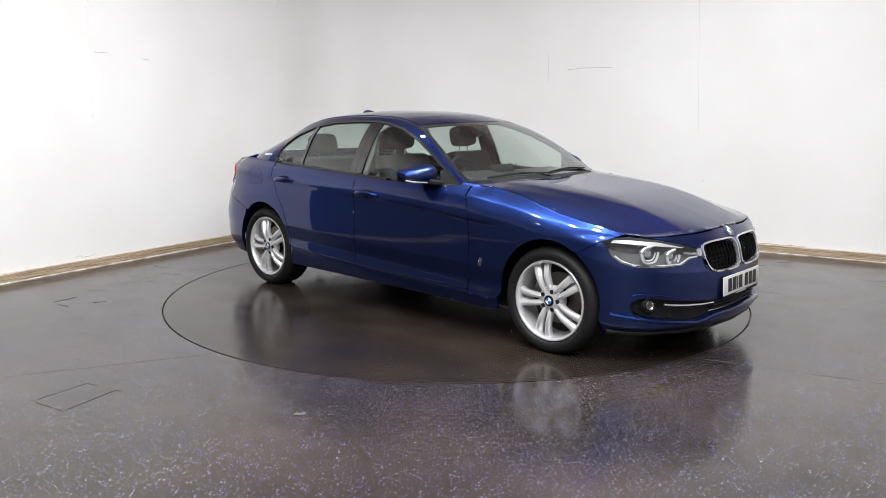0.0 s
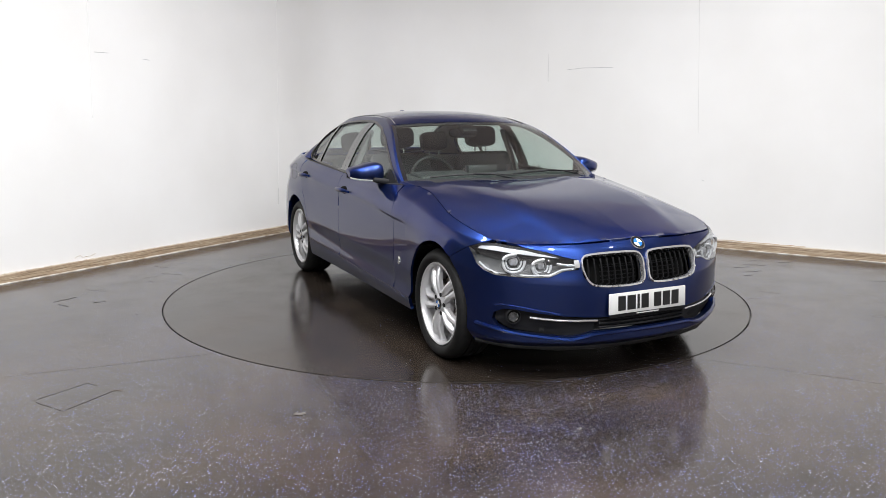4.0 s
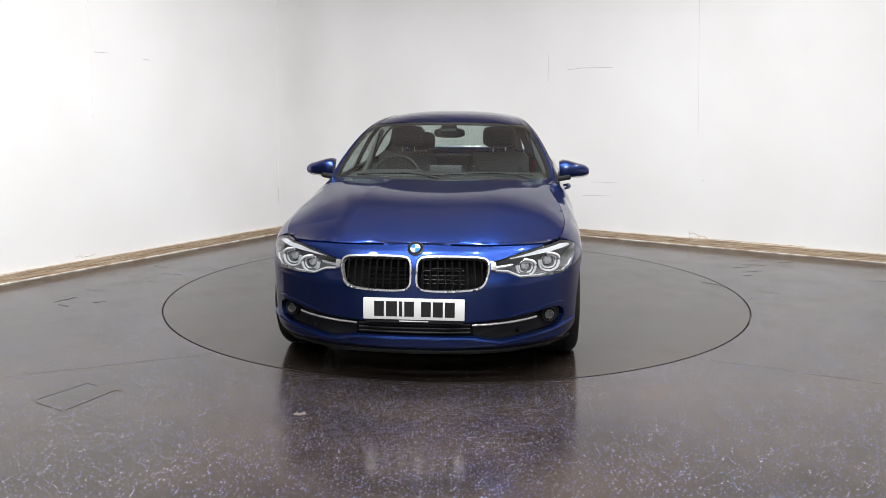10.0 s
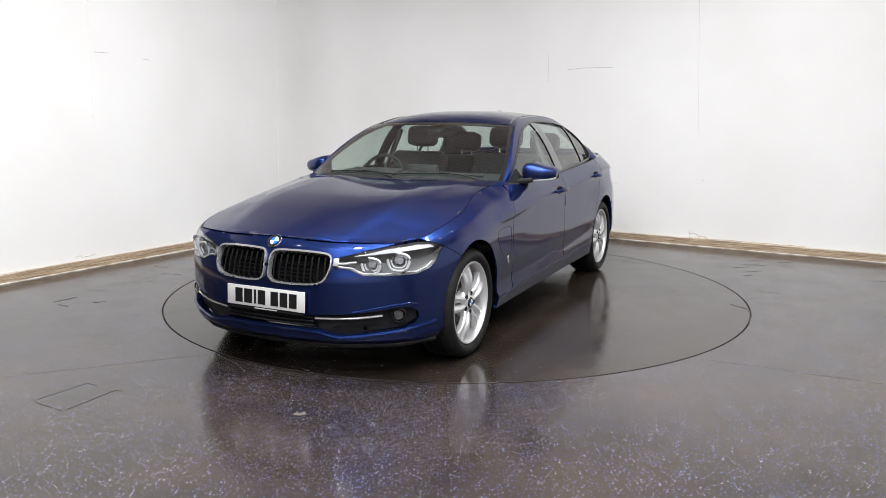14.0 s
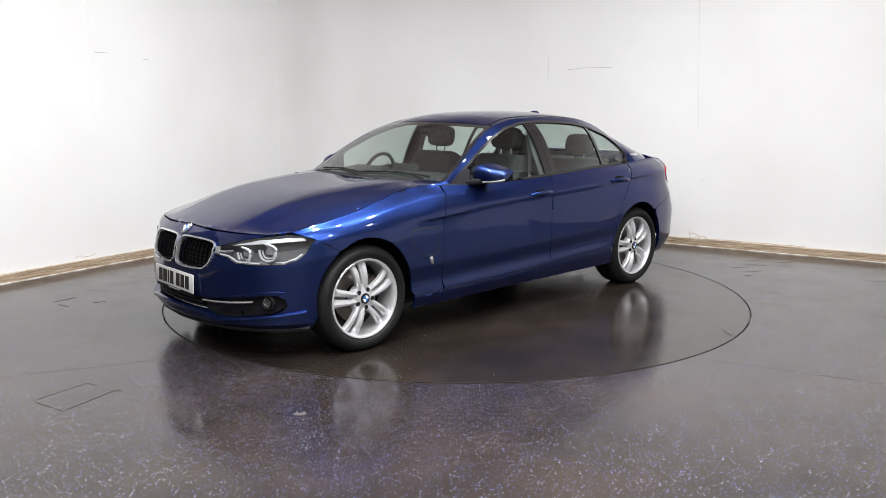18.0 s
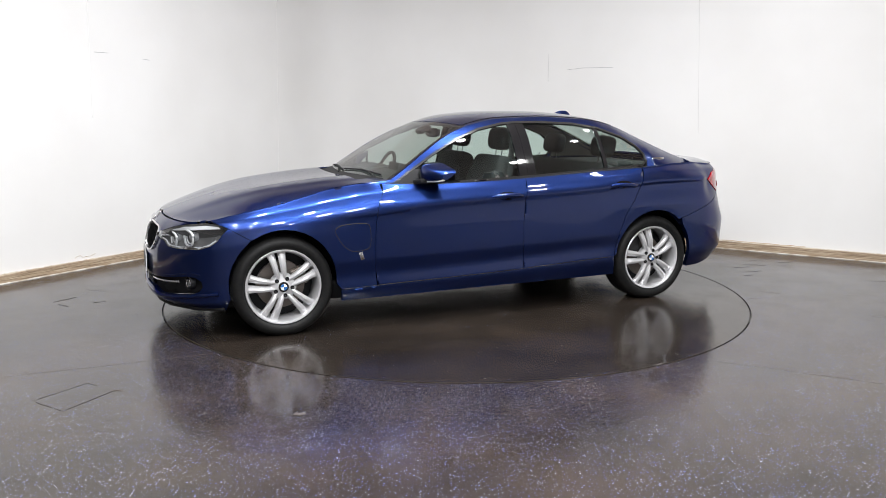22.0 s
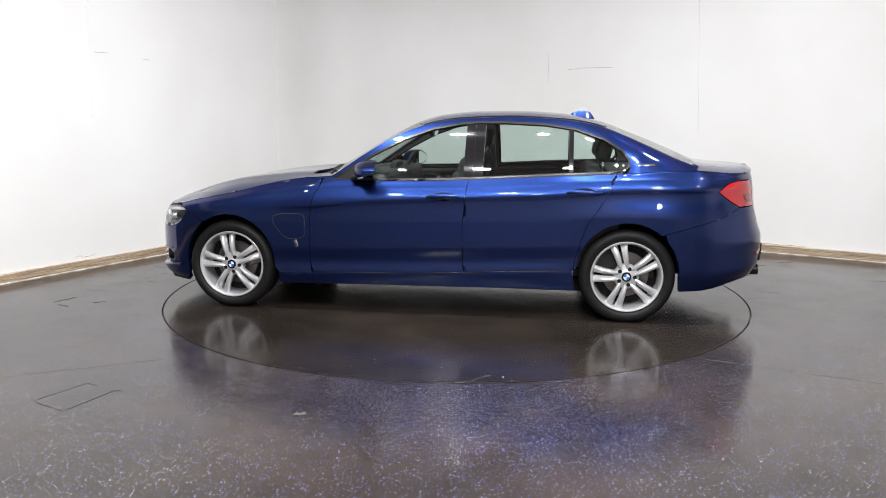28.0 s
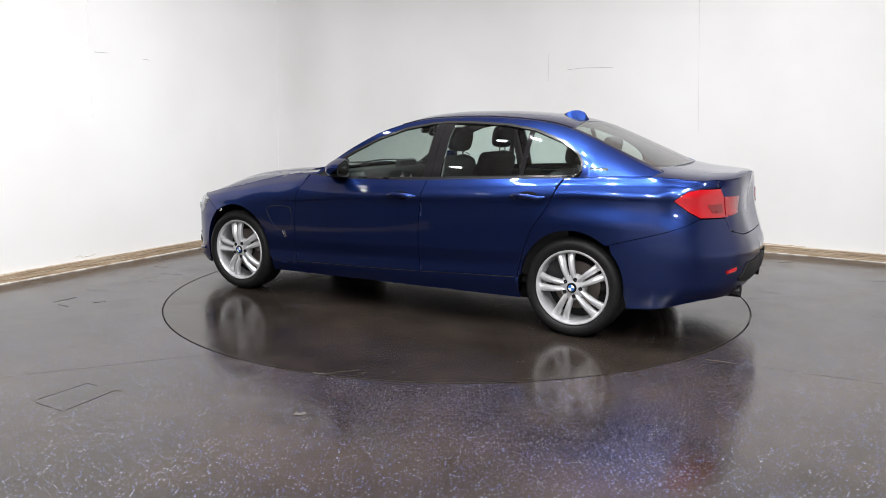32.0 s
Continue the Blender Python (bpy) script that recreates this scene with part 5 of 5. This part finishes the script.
wall_mark(1, wob(line((1.393, 1.936), (1.533, 1.935), 5), .002), .0026, SCUFF, "scratch", "grey scratch in the paint")
wall_mark(1, wob(line((1.906, 1.901), (1.976, 1.895), 3), .002), .0022, SCUFF, "scratch", "grey scratch in the paint")
wall_mark(1, line((3.761, 2.94), (3.688, 0.568), 10), .0020, FILLER, "panel_joint", "faint panel joint")
wall_mark(1, wob(line((3.684, 0.526), (3.676, 0.339), 4), .001), .0030, JOINT, "crack", "short open crack")
wall_mark(3, [(0.342, 2.074), (0.343, 1.962), (0.34, 1.86), (0.342, 1.757)], .0026, JOINT, "crack", "fine vertical crack")
wall_mark(3, wob(line((0.569, 1.888), (0.731, 1.902), 3) + line((0.793, 1.904), (1.124, 1.903), 5), .002), .0026, SCUFF, "scratch", "long grey scratch")
wall_mark(3, wob(line((0.922, 0.629), (1.218, 0.63), 5), .002), .0022, SCUFF, "scratch", "grey scratch in the paint")
wall_mark(3, wob(line((0.818, 0.467), (1.144, 0.479), 5), .002), .0022, SCUFF, "scratch", "grey scratch in the paint")
wall_mark(3, line((2, 2.94), (2.082, 1.196), 8), .0016, JOINT, "panel_joint", "faint panel joint")
wall_mark(3, wob(line((2.143, 0.706), (2.174, 0.696), 3), .002), .002, SCUFF, "scratch", "grey scratch in the paint")
wall_mark(3, line((2.039, 2.369), (2.041, 2.364), 1), .005, JOINT, "nail_hole", "small dark nail hole")
wall_mark(3, wob([(2.041, 0.15), (2.051, 0.11), (2.092, 0.133), (2.118, 0.125), (2.164, 0.1), (2.205, 0.103), (2.256, 0.082), (2.303, 0.082)], .003), .0042, RUST, "stain", "brown peeling stain over the skirting")
wall_mark(3, wob([(2.046, 0.094), (2.072, 0.085), (2.133, 0.086), (2.246, 0.082)], .003), .006, PEEL, "stain", "flaking plaster edge")
wall_mark(3, wob([(2.3 + .06 * i, .084) for i in range(16)], .004), .004, RUST, "stain", "brown damp line over the skirting")
wall_mark(3, line((1.018, .0765), (4.081, .0765), 30), .0045, PEEL, "sealant", "pale sealant bead over the skirting")
wall_mark(1, line((0.01, .0765), (4.080, .0765), 30), .0045, PEEL, "sealant", "pale sealant bead over the skirting")
wall_mark(1, wob([(1.036 + .03 * i, .108 + .012 * math.sin(i)) for i in range(8)], .01), .0040, PEEL, "stain", "yellowish stain low on the wall")


def floor_mark(pts, width, m, name, label, parent=None, z=.0012):
    """A thin strip lying on the floor."""
    bm = bmesh.new()
    tube(bm, [(x, y, z) for x, y in pts], width, 6, flat=.12)
    return part(name, bm, m, parent or floor, label)


DUST = mat("pale_scuff", (0.062, 0.055, 0.05), 0.35)
OCHRE = mat("ochre_scuff", (0.06, 0.04, 0.028), 0.35)
hatch = [(-2.123, -2.502), (-1.970, -2.239), (-1.787, -2.357), (-1.905, -2.620)]
for a, b, w, m in ((hatch[0], hatch[1], .0022, SCRAPE), (hatch[3], hatch[2], .0028, SCRAPE), ((-2.10, -2.52), (-1.915, -2.632), .0018, SCRAPE), (hatch[1], (-1.90, -2.285), .002, DUST)):
    floor_mark(wob(line(a, b, 8), .002), w, m, "hatch_joint", "dark joint of a floor hatch")
floor_mark(wob([(-1.79, -2.36), (-1.765, -2.352), (-1.74, -2.36)], .004), .005, OCHRE, "scuff", "ochre scuff by the hatch")
floor_mark(wob(line((-3.017, -.468), (-2.924, -.304), 5), .003), .007, SCRAPE, "floor_crack", "dark crack in the resin")
floor_mark(wob(line((-2.946, -.538), (-2.847, -.605), 4), .004), .007, SCRAPE, "floor_crack", "dark crack in the resin")
floor_mark(wob(line((-2.714, -.483), (-2.637, -.447), 3), .003), .006, SCRAPE, "floor_crack", "dark crack in the resin")
floor_mark([(-2.264, -.827), (-2.25, -.822)], .011, SCRAPE, "floor_chip", "dark chip in the resin")
floor_mark(wob(line((-4.2, -2.9), (-1.45, -1.72), 30), .006), .0012, OCHRE, "floor_seam", "worn seam across the floor")
floor_mark(wob(line((1.43, -1.82), (2.245, -2.228), 10) + line((2.3, -2.25), (4.2, -3.1), 10), .004), .0018, DUST, "floor_seam", "worn seam across the floor")
for i in range(4):
    x, y = 2.40 + rng.uniform(0, .35), .55 + rng.uniform(0, .55)
    a = rng.uniform(-.4, .4)
    ln = rng.uniform(.08, .22)
    floor_mark(wob(line((x, y), (x + ln * math.cos(a), y + ln * math.sin(a)), 5), .012), rng.uniform(.003, .008), SCRAPE, "floor_scrape", "dark scraped resin")
for i in range(2):
    x, y = 2.95 + rng.uniform(0, .3), 1.2 + rng.uniform(0, .35)
    floor_mark(wob(line((x, y), (x + .12, y - .03), 4), .012), .006, SCRAPE, "floor_scrape", "dark scraped resin")
for x, y in ((3.505, .363), (2.914, -.826), (3.2, -.4)):
    floor_mark(wob(line((x, y), (x + .25, y - .05), 5), .005), .003, SCRAPE, "floor_crack", "dark crack in the resin")
for i in range(26):
    a, r = rng.uniform(0, 6.28), rng.uniform(2.4, 3.4)
    x, y = r * math.cos(a), abs(r * math.sin(a)) - .3
    floor_mark(wob(line((x, y), (x + rng.uniform(-.2, .2), y + rng.uniform(-.1, .1)), 5), .01), rng.uniform(.002, .004), DUST if i % 2 else OCHRE, "scuff", "faint tyre scuff")
floor_mark([(-.80, -2.66), (-.775, -2.67), (-.75, -2.655)], .016, DUST, "scuff", "pale scuff spot")

# the disc: steel edge, a torn patch by the rim, scuffs
bm = bmesh.new()
lathe(bm, [(RING - .004, .0006), (RING, .0006), (RING, -.02)], 128, "z")
STEEL = mat("disc_edge", (0.05, 0.045, 0.04), 0.45, 0.6)
part("disc_edge", bm, STEEL, turntable, "dark worn edge of the disc")
floor_mark(wob(line((-.48, 2.05), (-.37, 2.19), 6), .004), .007, SCRAPE, "disc_crack", "torn dark line by the rim", turntable)
floor_mark(wob(line((-.36, 2.185), (-.30, 2.205), 3), .003), .008, DUST, "disc_crack", "pale torn edge", turntable)


# ---- wheels ----
TYRE_R, RIM_R = 0.322, 0.234


def wheel_meshes():
    """The meshes of one wheel; y points outwards from the car, the hub's outer face is at y = 0."""
    out = {}
    bm = bmesh.new()
    prof = [(RIM_R + .004, -.030), (RIM_R + .014, -.012), (.258, -.004), (.280, .002), (.298, -.006), (.311, -.022), (.3205, -.042), (TYRE_R, -.06)]
    for g in (-.085, -.125, -.165):
        prof += [(TYRE_R, g + .006), (TYRE_R - .008, g + .004), (TYRE_R - .008, g - .004), (TYRE_R, g - .006)]
    prof += [(TYRE_R, -.185), (.3205, -.203), (.30, -.235), (.26, -.24), (RIM_R + .004, -.21)]
    lathe(bm, prof, 72)
    out["tyre"] = bm_mesh("tyre", bm, RUBBER, sharp=40)
    bm = bmesh.new()
    lathe(bm, [(RIM_R + .007, -.026), (RIM_R + .008, -.016), (RIM_R + .004, -.012), (RIM_R - .004, -.014), (RIM_R - .010, -.024), (RIM_R - .014, -.05), (RIM_R - .022, -.09), (RIM_R - .018, -.2), (RIM_R + .006, -.21)], 72)
    out["rim"] = bm_mesh("rim", bm, ALLOY)
    # one arm of a twin spoke: hub to rim, dished, with a raised ridge
    bm = bmesh.new()
    rings = []
    for i in range(9):
        f = i / 8
        r = .045 + f * (RIM_R - .052)
        half = .0140 + .0105 * f + .005 * max(0.0, (f - .75) / .25) ** 2
        y = -.030 + .016 * math.sin(math.pi * min(1, f * 1.1)) - .010 * f ** 4
        off = .0040 + .0060 * f + half
        sec = [(-half, y - .034), (-half, y - .018), (-half * .45, y - .001), (half * .15, y + .003), (half * .72, y - .001), (half, y - .010), (half, y - .034)]
        rings.append([bm.verts.new((off + a, b, r)) for a, b in sec])
    for a, b in zip(rings, rings[1:]):
        for i in range(len(a)):
            j = (i + 1) % len(a)
            bm.faces.new((a[i], a[j], b[j], b[i]))
    bm.faces.new(rings[0])
    bm.faces.new(rings[-1][::-1])
    out["spoke"] = bm_mesh("spoke", bm, ALLOY, sharp=9)
    bm = bmesh.new()
    src = out["spoke"]
    vs = [bm.verts.new((-v.co.x, v.co.y, v.co.z)) for v in src.vertices]
    for p in src.polygons:
        bm.faces.new([vs[i] for i in p.vertices][::-1])
    out["spoke_b"] = bm_mesh("spoke", bm, ALLOY, sharp=9)
    bm = bmesh.new()
    lathe(bm, [(.001, -.022), (.034, -.022), (.040, -.025), (.078, -.032), (.086, -.044), (.086, -.08), (.001, -.08)], 40)
    out["hub"] = bm_mesh("hub", bm, ALLOY)
    bm = bmesh.new()
    lathe(bm, [(.001, -.0155), (.030, -.0165), (.033, -.020), (.033, -.026)], 32)
    out["hub_cap"] = bm_mesh("hub_cap", bm, GLOSS)
    for nm, m, a0 in (("cap_blue", BLUE_ENAMEL, 0), ("cap_white", WHITE_ENAMEL, 90)):
        bm = bmesh.new()
        for q in (0, 180):
            c = bm.verts.new((0, -.0140, 0))
            arc = [bm.verts.new((.021 * math.cos(radians(a0 + q + a)), -.0148, .021 * math.sin(radians(a0 + q + a)))) for a in range(0, 91, 15)]
            for a, b in zip(arc, arc[1:]):
                bm.faces.new((c, b, a))
        out[nm] = bm_mesh(nm, bm, m)
    bm = bmesh.new()
    lathe(bm, [(.001, -.026), (.006, -.026), (.0095, -.025), (.0115, -.0235), (.013, -.0235), (.0135, -.05)], 12)
    out["bolt"] = bm_mesh("wheel_bolt", bm, BLACK)
    bm = bmesh.new()
    lathe(bm, [(.07, -.125), (.155, -.125), (.156, -.13), (.156, -.148), (.07, -.15)], 48)
    out["brake_disc"] = bm_mesh("brake_disc", bm, IRON)
    bm = bmesh.new()
    lathe(bm, [(.06, -.155), (.21, -.16), (.212, -.165), (.06, -.17)], 32)
    out["dust_shield"] = bm_mesh("dust_shield", bm, BLACK)
    bm = bmesh.new()
    box(bm, (.10, .07, .12), (.125, -.135, 0), bevel=.015)
    out["brake_caliper"] = bm_mesh("brake_caliper", bm, IRON)
    return out


WM = wheel_meshes()


def wheel(x, y, phase, caliper):
    """One wheel at its hub; y's sign says the side."""
    turn = pose(x, y, .317, 0, 0, 0 if y > 0 else 180)
    w = child("wheel", WM["rim"], CAR, "silver alloy wheel with five twin spokes", turn @ pose(0, 0, 0, 0, phase, 0))
    child("tyre", WM["tyre"], w, "black low-profile tyre")
    child("wheel_hub", WM["hub"], w)
    for i in range(5):
        m = pose(0, 0, 0, 0, 72 * i, 0)
        child("spoke", WM["spoke"], w, at=m)
        child("spoke", WM["spoke_b"], w, at=m)
        child("wheel_bolt", WM["bolt"], w, "dark recessed wheel bolt", m @ pose(0, 0, 0, 0, 36, 0) @ pose(0, .0, .056))
    child("hub_cap", WM["hub_cap"], w, "round hub cap with a blue and white roundel")
    child("cap_blue", WM["cap_blue"], w, at=pose(0, 0, 0, 0, -phase, 0))
    child("cap_white", WM["cap_white"], w, at=pose(0, 0, 0, 0, -phase, 0))
    child("brake_disc", WM["brake_disc"], CAR, "worn iron brake disc", turn)
    child("dust_shield", WM["dust_shield"], CAR, at=turn)
    child("brake_caliper", WM["brake_caliper"], CAR, at=turn @ pose(0, 0, 0, 0, caliper, 0))
    return w


wheel(1.405, .880, 10, 200)
wheel(-1.405, .880, 15, -20)
wheel(1.405, -.880, 21, -20)
wheel(-1.405, -.880, 15, 200)
# ---- underside and arches ----
bm = bmesh.new()
box(bm, (3.3, 1.30, .14), (.10, 0, .225), bevel=.03)
box(bm, (1.9, 1.62, .16), (-.02, 0, .272), bevel=.03)
part("underbody", bm, BLACK, CAR, "dark underbody tray")
for cx in (1.405, -1.405):
    for sgn in (1, -1):
        bm = bmesh.new()
        k = 25
        ring = [[bm.verts.new((cx + .385 * math.cos(math.pi * i / (k - 1)), sgn * y, .30 + .40 * math.sin(math.pi * i / (k - 1)))) for i in range(k)] for y in (.79, .60)]
        for i in range(k - 1):
            bm.faces.new((ring[0][i], ring[0][i + 1], ring[1][i + 1], ring[1][i]))
        bm.faces.new(ring[1])
        part("arch_liner", bm, LINER_BLACK, CAR)


def motions():
    """The disc turns and carries the car."""
    rows, disc = [], []
    for i in range(33):
        h = heading(i)
        rows.append((i, pose(0, 0, 0, 0, 0, h) @ pose(*CAR_OFFSET, 0.0)))
        disc.append((i, pose(0, 0, 0, 0, 0, h)))
    walk(car, rows)
    walk(turntable, disc)


motions()
